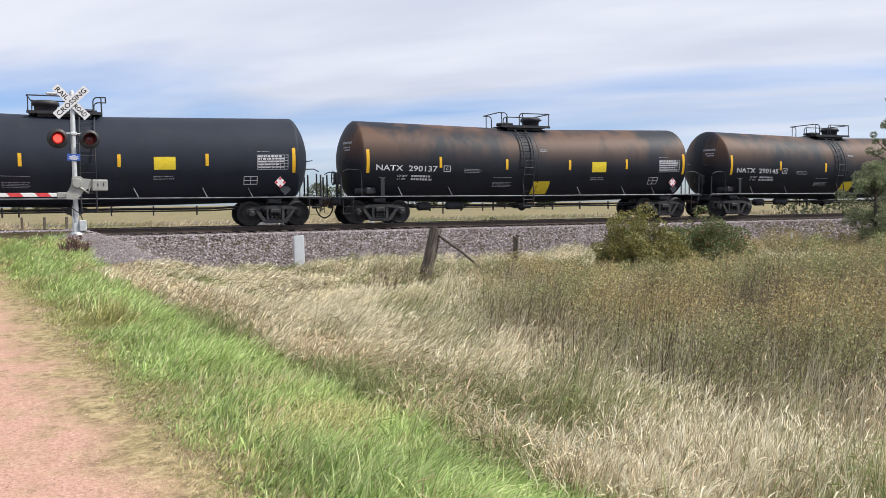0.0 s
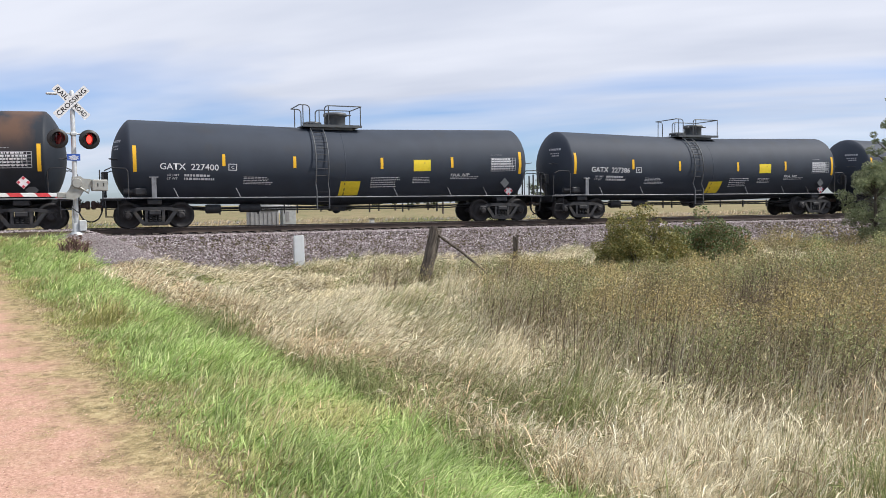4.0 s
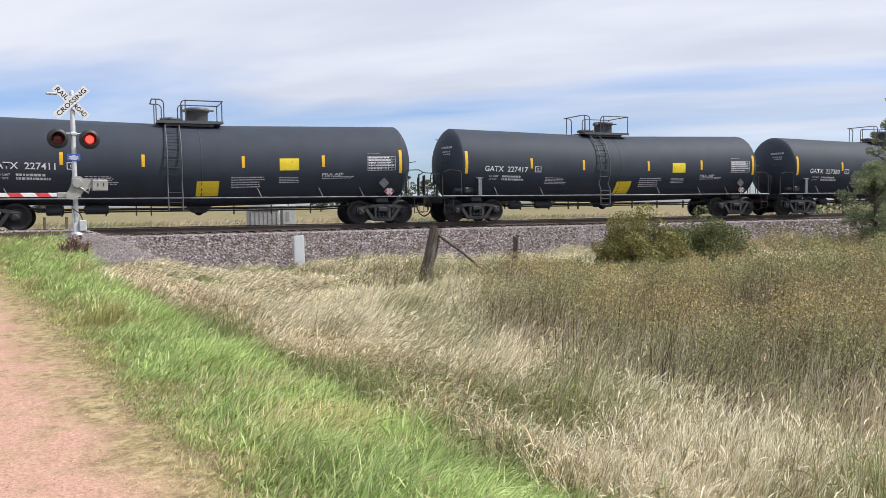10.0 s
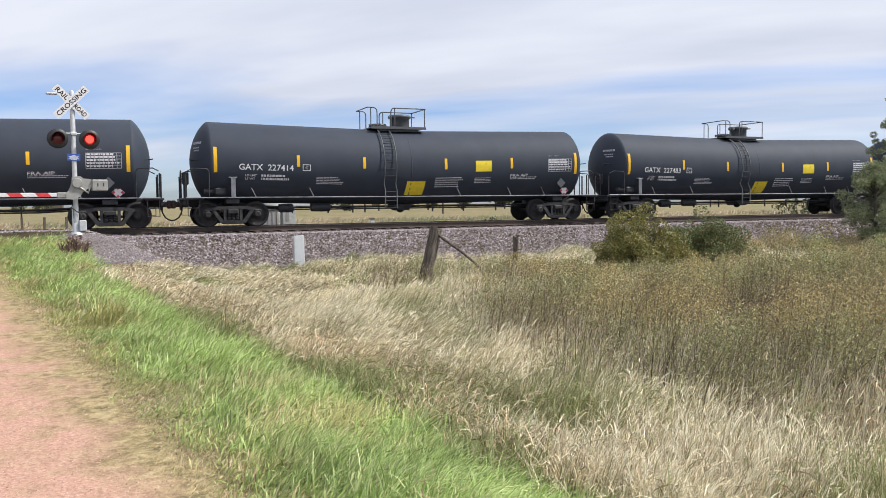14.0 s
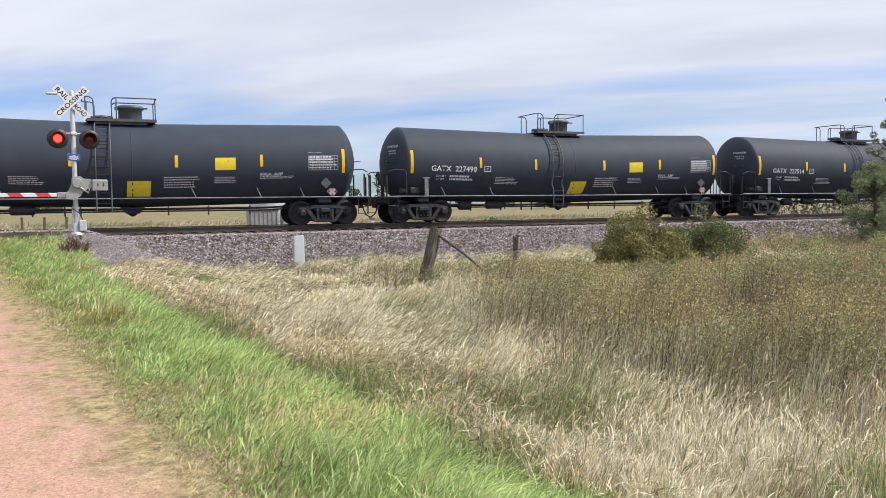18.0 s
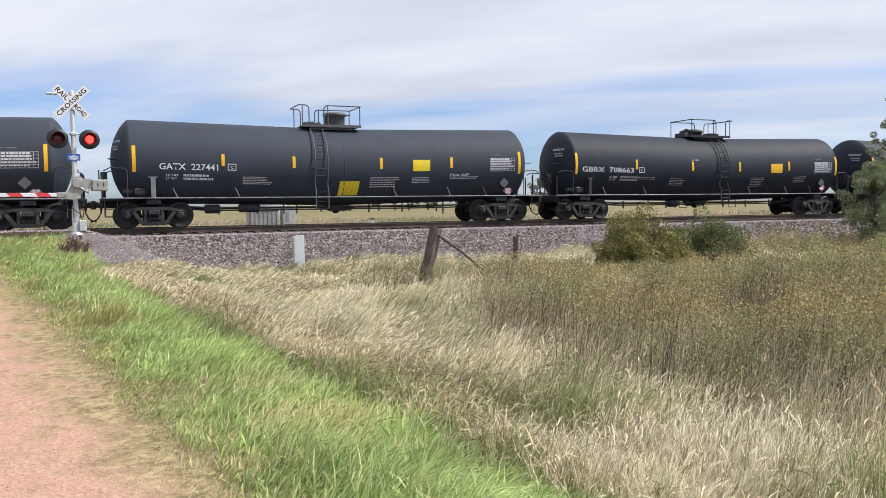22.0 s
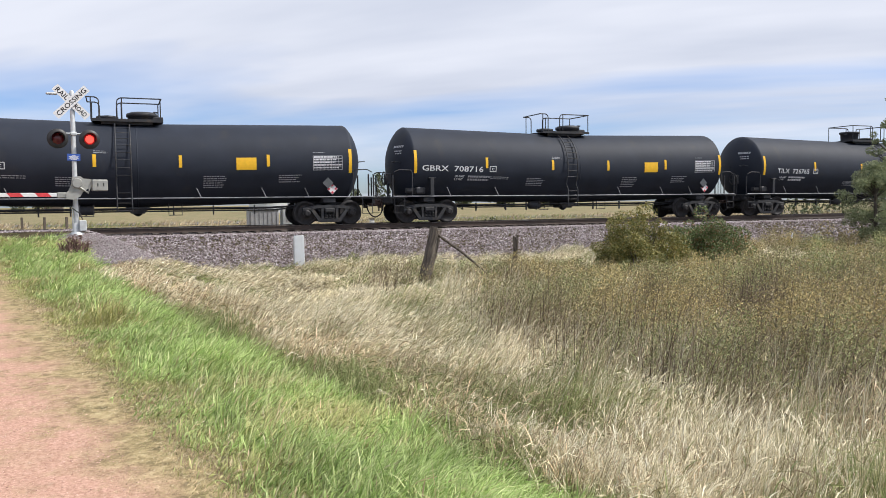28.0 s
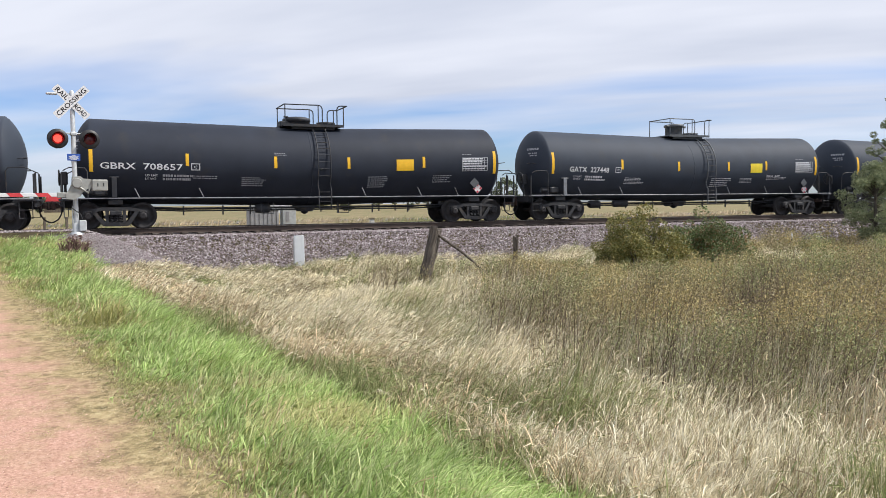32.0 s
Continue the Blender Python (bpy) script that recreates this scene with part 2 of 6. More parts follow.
    bp.inputs["Strength"].default_value, bp.inputs["Distance"].default_value = 0.6, 0.03
    Lk(math_node("ADD", math_node("MULTIPLY", fine, 0.4), mid), bp.inputs["Height"])
    Lk(bp.outputs[0], b.inputs["Normal"])
    return m


GROUND = ground_material()
TAN_GRASS = mat("dry_tan_grass", (0.5, 0.4, 0.2), 0.7, var=0.25, scale=0.5, through=0.20, spec=0.3, islands=[(0.130, 0.092, 0.048), (0.790, 0.600, 0.380), (0.300, 0.220, 0.127), (0.900, 0.820, 0.594), (0.500, 0.365, 0.209), (0.860, 0.680, 0.462), (0.230, 0.215, 0.094)])
PALE_GRASS = mat("pale_straw_grass", (0.6, 0.5, 0.3), 0.5, var=0.22, scale=0.5, through=0.20, spec=0.35, islands=[(0.300, 0.240, 0.130), (0.900, 0.815, 0.590), (0.520, 0.430, 0.250), (0.930, 0.890, 0.710), (0.780, 0.670, 0.440), (0.330, 0.290, 0.140), (0.910, 0.810, 0.560)])
OLIVE_GRASS = mat("olive_green_grass", (0.2, 0.22, 0.08), 0.65, var=0.28, scale=0.7, through=0.34, spec=0.3, islands=[(0.116, 0.139, 0.047), (0.277, 0.312, 0.120), (0.173, 0.219, 0.066), (0.485, 0.462, 0.239), (0.231, 0.243, 0.093)])
DULL_GRASS = mat("withered_grey_brown_grass", (0.25, 0.19, 0.11), 0.8, var=0.3, scale=0.7, through=0.15, spec=0.2, islands=[(0.120, 0.090, 0.054), (0.360, 0.282, 0.180), (0.216, 0.162, 0.096), (0.516, 0.420, 0.276), (0.168, 0.144, 0.072)])
TURF_GRASS = mat("yellow_green_turf", (0.4, 0.4, 0.16), 0.7, var=0.3, scale=0.8, through=0.2, spec=0.25, islands=[(0.230, 0.250, 0.090), (0.500, 0.490, 0.210), (0.360, 0.390, 0.140), (0.640, 0.590, 0.300), (0.280, 0.310, 0.110)])
GREEN_GRASS = mat("fresh_green_grass", (0.12, 0.2, 0.04), 0.55, var=0.3, scale=0.9, through=0.25, spec=0.35, islands=[(0.170, 0.255, 0.062), (0.400, 0.530, 0.165), (0.260, 0.395, 0.100), (0.570, 0.665, 0.280), (0.345, 0.465, 0.140), (0.680, 0.720, 0.360), (0.140, 0.210, 0.055)])
WEED = mat("yellowing_weed_leaves", (0.2, 0.16, 0.05), 0.75, var=0.35, scale=0.9, through=0.2, spec=0.2, islands=[(0.221, 0.178, 0.086), (0.515, 0.433, 0.200), (0.351, 0.293, 0.134), (0.699, 0.540, 0.239), (0.276, 0.241, 0.122), (0.552, 0.482, 0.304)])
WEED_DARK = mat("olive_weed_leaves", (0.14, 0.12, 0.05), 0.75, var=0.35, scale=0.9, through=0.2, spec=0.2, islands=[(0.112, 0.087, 0.057), (0.356, 0.313, 0.155), (0.198, 0.180, 0.085), (0.553, 0.466, 0.260), (0.263, 0.200, 0.136), (0.303, 0.319, 0.139)])
WEED_GREEN = mat("dull_green_weed_leaves", (0.14, 0.16, 0.06), 0.7, var=0.3, scale=0.9, through=0.2, spec=0.25, islands=[(0.118, 0.134, 0.064), (0.340, 0.371, 0.161), (0.209, 0.243, 0.099), (0.537, 0.536, 0.262), (0.262, 0.281, 0.123)])
STALK = mat("brown_weed_stalks", (0.2, 0.15, 0.08), 0.8, var=0.3, scale=1, through=0.1, spec=0.2, islands=[(0.060, 0.042, 0.031), (0.150, 0.108, 0.078), (0.330, 0.270, 0.190), (0.095, 0.068, 0.048), (0.210, 0.155, 0.110)])
BUSH_LEAF = mat("olive_bush_leaves", (0.145, 0.145, 0.043), 0.6, var=0.25, scale=1.2, through=0.25, islands=[(0.095, 0.121, 0.040), (0.207, 0.207, 0.059), (0.327, 0.276, 0.080), (0.146, 0.172, 0.059), (0.414, 0.293, 0.099)])
BUSH_DARK = mat("dark_green_bush_leaves", (0.087, 0.131, 0.043), 0.6, var=0.25, scale=1.2, through=0.25, islands=[(0.061, 0.096, 0.035), (0.131, 0.174, 0.061), (0.174, 0.217, 0.070), (0.086, 0.139, 0.052), (0.348, 0.157, 0.086)])
TREE_LEAF = mat("green_tree_leaves", (0.13, 0.16, 0.08), 0.6, var=0.25, scale=1.2, through=0.25, islands=[(0.111, 0.146, 0.076), (0.240, 0.280, 0.142), (0.351, 0.364, 0.203), (0.169, 0.215, 0.101)])
FAR_LEAF = mat("far_tree_leaves", (0.09, 0.12, 0.05), 0.8, var=0.25, scale=0.3, islands=[(0.048, 0.068, 0.032), (0.096, 0.116, 0.056), (0.128, 0.136, 0.068), (0.072, 0.096, 0.044)])
BARK = mat("grey_bark", (0.10, 0.085, 0.07), 0.9, var=0.35, scale=8, bump=0.5)


# ---- mesh tools ----
class Shape:
    """Vertices and faces gathered for one mesh."""

    def __init__(self):
        self.v, self.f, self.smooth = [], [], []

    def add(self, verts, faces, smooth=False):
        o = len(self.v)
        self.v.extend([tuple(p) for p in verts])
        self.f.extend([tuple(i + o for i in f) for f in faces])
        self.smooth.extend([smooth] * len(faces))
        return self

    def box(self, c, s, bevel=0.0, m=None):
        """A box with its vertical and horizontal edges cut by bevel."""
        hx, hy, hz = s[0] / 2, s[1] / 2, s[2] / 2
        if bevel <= 0:
            vs = [Vector((x, y, z)) for x in (-hx, hx) for y in (-hy, hy) for z in (-hz, hz)]
            fs = [(0, 1, 3, 2), (4, 6, 7, 5), (0, 4, 5, 1), (2, 3, 7, 6), (0, 2, 6, 4), (1, 5, 7, 3)]
        else:
            k = min(bevel, hx * 0.9, hy * 0.9, hz * 0.9)
            ring = [(-hx, -hy + k), (-hx + k, -hy), (hx - k, -hy), (hx, -hy + k), (hx, hy - k), (hx - k, hy), (-hx + k, hy), (-hx, hy - k)]
            vs, fs = [], []
            for z, q in ((-hz, 1 - k / max(hx, hy)), (-hz + k, 1.0), (hz - k, 1.0), (hz, 1 - k / max(hx, hy))):
                for x, y in ring:
                    vs.append(Vector((x - math.copysign(k * (q < 1) * 0.7, x), y - math.copysign(k * (q < 1) * 0.7, y), z)))
            for j in range(3):
                for i in range(8):
                    a, b2 = j * 8 + i, j * 8 + (i + 1) % 8
                    fs.append((a, b2, b2 + 8, a + 8))
            fs.append(tuple(reversed(range(8))))
            fs.append(tuple(range(24, 32)))
        m = m or Matrix.Identity(4)
        return self.add([m @ v + Vector(c) for v in vs], fs)

    def tube(self, pts, r, n=6, closed=False):
        """A round bar along a line of points; r may be one radius or one for each point."""
        pts = [Vector(p) for p in pts]
        rs = r if isinstance(r, (list, tuple)) else [r] * len(pts)
        vs, fs = [], []
        prev = None
        for i, p in enumerate(pts):
            if closed:
                d = pts[(i + 1) % len(pts)] - pts[i - 1]
            else:
                d = pts[min(i + 1, len(pts) - 1)] - pts[max(i - 1, 0)]
            d.normalize()
            if prev is None:
                a = d.orthogonal().normalized()
            else:
                a = (prev - d * prev.dot(d)).normalized()
            prev = a
            b2 = d.cross(a)
            for k in range(n):
                t = 2 * math.pi * k / n
                vs.append(p + (a * math.cos(t) + b2 * math.sin(t)) * rs[i])
        rows = len(pts)
        for i in range(rows if closed else rows - 1):
            for k in range(n):
                a0, a1 = i * n + k, i * n + (k + 1) % n
                c0, c1 = (i + 1) % rows * n + k, (i + 1) % rows * n + (k + 1) % n
                fs.append((a0, a1, c1, c0))
        self.add(vs, fs, True)
        if not closed:
            self.add(vs[:n], [tuple(reversed(range(n)))])
            self.add(vs[-n:], [tuple(range(n))])
        return self

    def lathe(self, prof, n=24, m=None, cap=True):
        """A profile of (radius, height) turned about z and set by m."""
        m = m or Matrix.Identity(4)
        vs, fs = [], []
        for r, z in prof:
            for k in range(n):
                t = 2 * math.pi * k / n
                vs.append(m @ Vector((r * math.cos(t), r * math.sin(t), z)))
        for i in range(len(prof) - 1):
            for k in range(n):
                a, b2 = i * n + k, i * n + (k + 1) % n
                fs.append((a, b2, b2 + n, a + n))
        self.add(vs, fs, True)
        if cap:
            self.add(vs[:n], [tuple(reversed(range(n)))])
            self.add(vs[-n:], [tuple(range(n))])
        return self

    def plate(self, outline, y0, y1):
        """An outline in x and z, drawn out from y0 to y1."""
        n = len(outline)
        vs = [(x, y0, z) for x, z in outline] + [(x, y1, z) for x, z in outline]
        fs = [tuple(range(n)), tuple(reversed(range(n, 2 * n)))]
        fs += [(i, i + n, (i + 1) % n + n, (i + 1) % n) for i in range(n)]
        return self.add(vs, fs)

    def mesh(self, name, material):
        me = bpy.data.meshes.new(name)
        me.from_pydata(self.v, [], self.f)
        me.polygons.foreach_set("use_smooth", self.smooth)
        me.materials.append(material)
        me.update()
        return me


def part(name, shape, material, parent, label=""):
    """One mesh object under a thing or under a part."""
    me = shape if isinstance(shape, bpy.types.Mesh) else shape.mesh(name, material)
    ob = new(name, me)
    ob.parent = parent
    if label:
        ob["label"] = label
    return ob


def fine_print(*args):
    """Small print: many marks in one mesh."""
    return tagged(part(*args), kind="stuff")


def thing(name, label, category, group="", kind="", at=None):
    ob = new(name)
    ob.empty_display_size = 0.2
    if at is not None:
        ob.matrix_world = at
    return tagged(ob, label, category, group, kind)


def solid(name, shape, material, label, category, group="", kind=""):
    return tagged(new(name, shape.mesh(name, material)), label, category, group, kind)


def text_mesh(words, size, wrap, spacing=1.0):
    """Letters as a mesh; wrap turns (along, up) from the text's lower left corner into a place."""
    cu = bpy.data.curves.new("letters", "FONT")
    cu.body, cu.size, cu.space_character, cu.offset = words, size, spacing, 0.012
    cu.resolution_u = 2
    ob = bpy.data.objects.new("letters", cu)
    scene.collection.objects.link(ob)
    bpy.context.view_layer.update()
    me = bpy.data.meshes.new_from_object(ob.evaluated_get(bpy.context.evaluated_depsgraph_get()))
    bpy.data.objects.remove(ob)
    for v in me.vertices:
        v.co = wrap(v.co.x, v.co.y)
    return me


def raw_mesh(name, verts, faces, material):
    """A mesh straight from numpy rows of vertices and triangles or quads."""
    me = bpy.data.meshes.new(name)
    k = faces.shape[1]
    me.vertices.add(len(verts)); me.loops.add(faces.size); me.polygons.add(len(faces))
    me.vertices.foreach_set("co", verts.astype(np.float32).ravel())
    me.loops.foreach_set("vertex_index", faces.astype(np.int32).ravel())
    me.polygons.foreach_set("loop_start", np.arange(0, faces.size, k, dtype=np.int32))
    me.update(calc_edges=True)
    me.materials.append(material)
    return me


# ---- the lie of the land ----
def sstep(a, b, x):
    t = np.clip((x - a) / (b - a), 0, 1)
    return t * t * (3 - 2 * t)


def road_edge(y):
    return 0.2 - 0.2 * (y + 27)


def land(x, y):
    """Height of the ground; rail tops lie at 0."""
    x, y = np.asarray(x, float), np.asarray(y, float)
    s = x - road_edge(y)
    road = np.clip(-0.75 + (y + 27) * 0.019, -1.3, 0) + 0.30 * sstep(-9.5, -4.5, y)
    flat = 0.9 + 2.6 * sstep(-21, -8, y)
    low = -1.5 + 0.10 * np.sin(x * 0.7) * np.sin(y * 0.55 + 1) + 0.25 * sstep(14, 40, x)
    fall = sstep(flat, flat + 3.6, s)
    near = road * (1 - fall) + low * fall
    far = -0.90 + 0.26 * sstep(25, 30, y) * (1 - sstep(38.5, 46, y)) + 0.04 * np.sin(x * 0.3) * np.sin(y * 0.4)
    base = np.where(y < 0, near, far)
    away = np.abs(y)
    bank = -0.27 - np.clip(away - 2.45, 0, 9) * 0.62
    return np.where(away < 2.45, -0.27, np.maximum(base, bank))


def ground_sheet():
    xs = np.unique(np.concatenate([[-900, -400, -200, -100, -60, -40], np.arange(-30, 60, 0.5), [70, 90, 120, 160, 240, 400, 900]]))
    ys = np.unique(np.concatenate([[-400, -200, -100, -60, -45], np.arange(-36, 14, 0.4), np.arange(14, 50, 2), [55, 60, 90, 140, 240, 500, 1400]]))
    gx, gy = np.meshgrid(xs, ys)
    gz = land(gx, gy)
    nx, ny = len(xs), len(ys)
    i = np.arange(nx * ny).reshape(ny, nx)
    faces = np.stack([i[:-1, :-1], i[:-1, 1:], i[1:, 1:], i[1:, :-1]], -1).reshape(-1, 4)
    me = raw_mesh("ground", np.stack([gx, gy, gz], -1).reshape(-1, 3), faces, GROUND)
    me.polygons.foreach_set("use_smooth", [True] * len(faces))
    tagged(new("ground", me), "uneven ground of soil, reddish gravel and dry grass", "ground", kind="structure")


ground_sheet()


# ---- the track ----
def build_track():
    track = thing("railway_track", "two brown steel rails on timber ties in ballast", "track", kind="structure")
    prof = [(-0.075, -0.18), (0.075, -0.18), (0.075, -0.165), (0.012, -0.145), (0.012, -0.045), (0.036, -0.035), (0.036, -0.006), (0.028, 0.0), (-0.028, 0.0), (-0.036, -0.006), (-0.036, -0.035), (-0.012, -0.045), (-0.012, -0.145), (-0.075, -0.165)]
    n = len(prof)
    for y in (-0.7535, 0.7535):
        vs = [(-250, y + a, z) for a, z in prof] + [(650, y + a, z) for a, z in prof]
        s = Shape().add(vs, [(i, (i + 1) % n, (i + 1) % n + n, i + n) for i in range(n)])
        rail = part("rail", s, RAIL, track, "brown steel rail with a worn bright head")
        part("running_face", Shape().box((200, y, 0.0015), (900, 0.044, 0.003)), RAIL_TOP, rail)
    tie = Shape().box((0, 0, 0), (0.22, 2.55, 0.17), 0.012).mesh("tie", TIE)
    rnd = random.Random(4)
    for i in range(150):
        ob = part("tie", tie, TIE, track)
        ob.matrix_basis = pose(-16 + i * 0.51 + rnd.uniform(-0.02, 0.02), rnd.uniform(-0.04, 0.04), -0.265, 0, 0, rnd.uniform(-1, 1))
    # crushed stone on the shoulder and slope
    rs = np.random.RandomState(3)

    def stones(name, count, x0, x1, y0, y1, lo, hi, rock=None, label="crushed pinkish grey ballast stones along the track"):
        cx, cy = rs.uniform(x0, x1, count), rs.uniform(y0, y1, count)
        if rock:
            # on the road alone
            on = cx < road_edge(cy) + 0.05
            cx, cy = cx[on], cy[on]
            count = len(cx)
        cz = land(cx, cy)
        size = rs.uniform(lo, hi, count)
        octa = np.array([(1, 0, 0), (0, 1, 0), (-1, 0, 0), (0, -1, 0), (0, 0, 1), (0, 0, -0.8)], float)
        fc = np.array([(0, 1, 4), (1, 2, 4), (2, 3, 4), (3, 0, 4), (1, 0, 5), (0, 3, 5)])
        v = octa[None] * rs.uniform(0.55, 1.25, (count, 6, 1)) + rs.uniform(-0.25, 0.25, (count, 6, 3))
        ang = rs.uniform(0, 6.28, count)
        c, s = np.cos(ang)[:, None], np.sin(ang)[:, None]
        v = np.stack([v[..., 0] * c - v[..., 1] * s, v[..., 0] * s + v[..., 1] * c, v[..., 2] * 0.8], -1) * size[:, None, None]
        v += np.stack([cx, cy, cz + size * 0.25], -1)[:, None]
        f = (np.arange(count)[:, None, None] * 6 + fc[None]).reshape(-1, 3)
        tagged(new(name, raw_mesh(name, v.reshape(-1, 3), f, rock or BALLAST)), label, "gravel", kind="stuff")

    stones("ballast", 66000, 0.5, 27, -4.9, -1.1, 0.024, 0.050)
    stones("ballast", 28000, 27, 60, -4.9, -1.1, 0.03, 0.062)
    stones("ballast", 9000, -6, 0.5, -3.0, -1.1, 0.03, 0.06)
    stones("road_gravel", 20000, -2.8, 0.6, -28.0, -18.0, 0.002, 0.007, ROAD_STONE, "loose reddish gravel on the road")
    stones("ballast", 15000, -1.4, 4.9, -12.0, -4.2, 0.010, 0.026)
    stones("ballast", 7000, -6, 45, -0.68, 0.68, 0.035, 0.06)


build_track()

# ---- tank cars ----
AXIS_Z, SLOPE, SHELL = 2.251, 0.0201, 7.66
BARREL = {"r": 1.506, "z": AXIS_Z}


def skin(u, phi, off=0.0):
    """A point on the tank's near side: along the car, angle above its axis, distance off the skin."""
    r = BARREL["r"] + off
    return Vector((u, -r * math.cos(phi), BARREL["z"] + SLOPE * abs(u) + r * math.sin(phi)))


def rise(h):
    return math.asin(max(-1, min(1, (h + AXIS_Z - BARREL["z"]) / BARREL["r"])))


def head_depth(q):
    """How far the dished head bulges at the share q of its radius."""
    return 0.62 * max(0.0, 1 - q * q) ** 0.78


def tank_shape():
    s = Shape()
    prof = [(-SHELL - head_depth(q), BARREL["r"] * q) for q in (0.02, 0.14, 0.28, 0.42, 0.55, 0.67, 0.78, 0.87, 0.94, 0.98, 1.0)]
    prof += [(-SHELL + 0.03, BARREL["r"]), (-SHELL + 0.12, BARREL["r"])]
    for u in (-6.4, -4.8, -3.2, -1.6, -0.02, 0.02, 1.6, 3.2, 4.8, 6.4):
        prof.append((u, BARREL["r"]))
    prof += [(-u, r) for u, r in reversed(prof[:13])]
    n = 56
    vs, fs = [], []
    for u, r in prof:
        for k in range(n):
            a = 2 * math.pi * k / n
            vs.append((u, r * math.cos(a), BARREL["z"] + SLOPE * min(abs(u), SHELL) + r * math.sin(a)))
    for i in range(len(prof) - 1):
        for k in range(n):
            a, b = i * n + k, i * n + (k + 1) % n
            fs.append((a, a + n, b + n, b))
    s.add(vs, fs, True)
    return s


def seam(u, w=0.05, off=0.006):
    s = Shape()
    n = 40
    vs, fs = [], []
    for x, o in ((u - w / 2, -0.002), (u - w / 2 + 0.008, off), (u + w / 2 - 0.008, off), (u + w / 2, -0.002)):
        for k in range(n):
            a = 2 * math.pi * k / n
            r = BARREL["r"] + o
            vs.append((x, r * math.cos(a), BARREL["z"] + SLOPE * abs(x) + r * math.sin(a)))
    for i in range(3):
        for k in range(n):
            a, b = i * n + k, i * n + (k + 1) % n
            fs.append((a, a + n, b + n, b))
    return s.add(vs, fs, True)


def sheet(s, u0, u1, h0, h1, off=0.006, skew=0.0):
    """A thin sheet that follows the tank's skin."""
    p0, p1 = rise(h0), rise(h1)
    rows = max(2, int(abs(p1 - p0) / 0.07) + 1)
    vs = []
    for o in (off, -0.004):
        for i in range(rows + 1):
            p = p0 + (p1 - p0) * i / rows
            k = skew * (i / rows)
            vs += [skin(u0 + k, p, o), skin(u1 + k, p, o)]
    n = 2 * (rows + 1)
    fs = [(2 * i, 2 * i + 1, 2 * i + 3, 2 * i + 2) for i in range(rows)]
    edge = [2 * i for i in range(rows + 1)] + [2 * i + 1 for i in reversed(range(rows + 1))]
    fs += [(a, b, b + n, a + n) for a, b in zip(edge, edge[1:] + edge[:1])]
    return s.add(vs, fs)


def bars(u0, u1, h0, h1, lines, rnd, fill=0.34):
    """Rows of short bars, for small print."""
    s = Shape()
    step = (h1 - h0) / lines
    for i in range(lines):
        top = h1 - i * step
        u, end = u0, u0 + (u1 - u0) * rnd.uniform(0.72, 1.0)
        while u < end:
            w = rnd.uniform(0.030, 0.12)
            sheet(s, u, min(u + w, end), top - step * fill, top, 0.005)
            u += w + rnd.uniform(0.016, 0.040)
    return s


def lettering(words, u0, u1, h0, h1):
    """Letters on the skin that fill the given stretch."""
    me = text_mesh(words, 1.0, lambda a, b: (a, b, 0))
    co = np.array([v.co[:] for v in me.vertices])
    lo, hi = co.min(0), co.max(0)
    base, top = rise(h0), rise(h1)
    for v in me.vertices:
        a = (v.co.x - lo[0]) / (hi[0] - lo[0])
        b = (v.co.y - lo[1]) / (hi[1] - lo[1])
        v.co = skin(u0 + (u1 - u0) * a, base + (top - base) * b, 0.006)
    me.materials.append(WHITE)
    return me


def wheelset_shape():
    s = Shape()
    for side in (-1, 1):
        m = Matrix.Translation((0, side * 0.7535, 0)) @ Matrix.Rotation(radians(-90 * side), 4, "X")
        # heights run outward from the car's middle
        s.lathe([(0.12, -0.10), (0.13, -0.085), (0.30, -0.035), (0.395, -0.055), (0.478, -0.055), (0.484, -0.045), (0.478, -0.030), (0.462, -0.022), (0.452, 0.072), (0.440, 0.080), (0.385, 0.078), (0.36, 0.035), (0.22, 0.01), (0.15, 0.06), (0.115, 0.09)], 36, m)
        c = Matrix.Translation((0, side * 1.06, 0)) @ Matrix.Rotation(radians(-90 * side), 4, "X")
        s.lathe([(0.13, -0.10), (0.135, 0.0), (0.125, 0.05), (0.10, 0.075), (0.06, 0.08)], 16, c)
        for k in range(3):
            a = k * 2.094
            s.box((0.075 * math.cos(a), side * 1.147, 0.075 * math.sin(a)), (0.035, 0.03, 0.035))
    s.tube([(0, -1.0, 0), (0, 1.0, 0)], 0.085, 12)
    return s


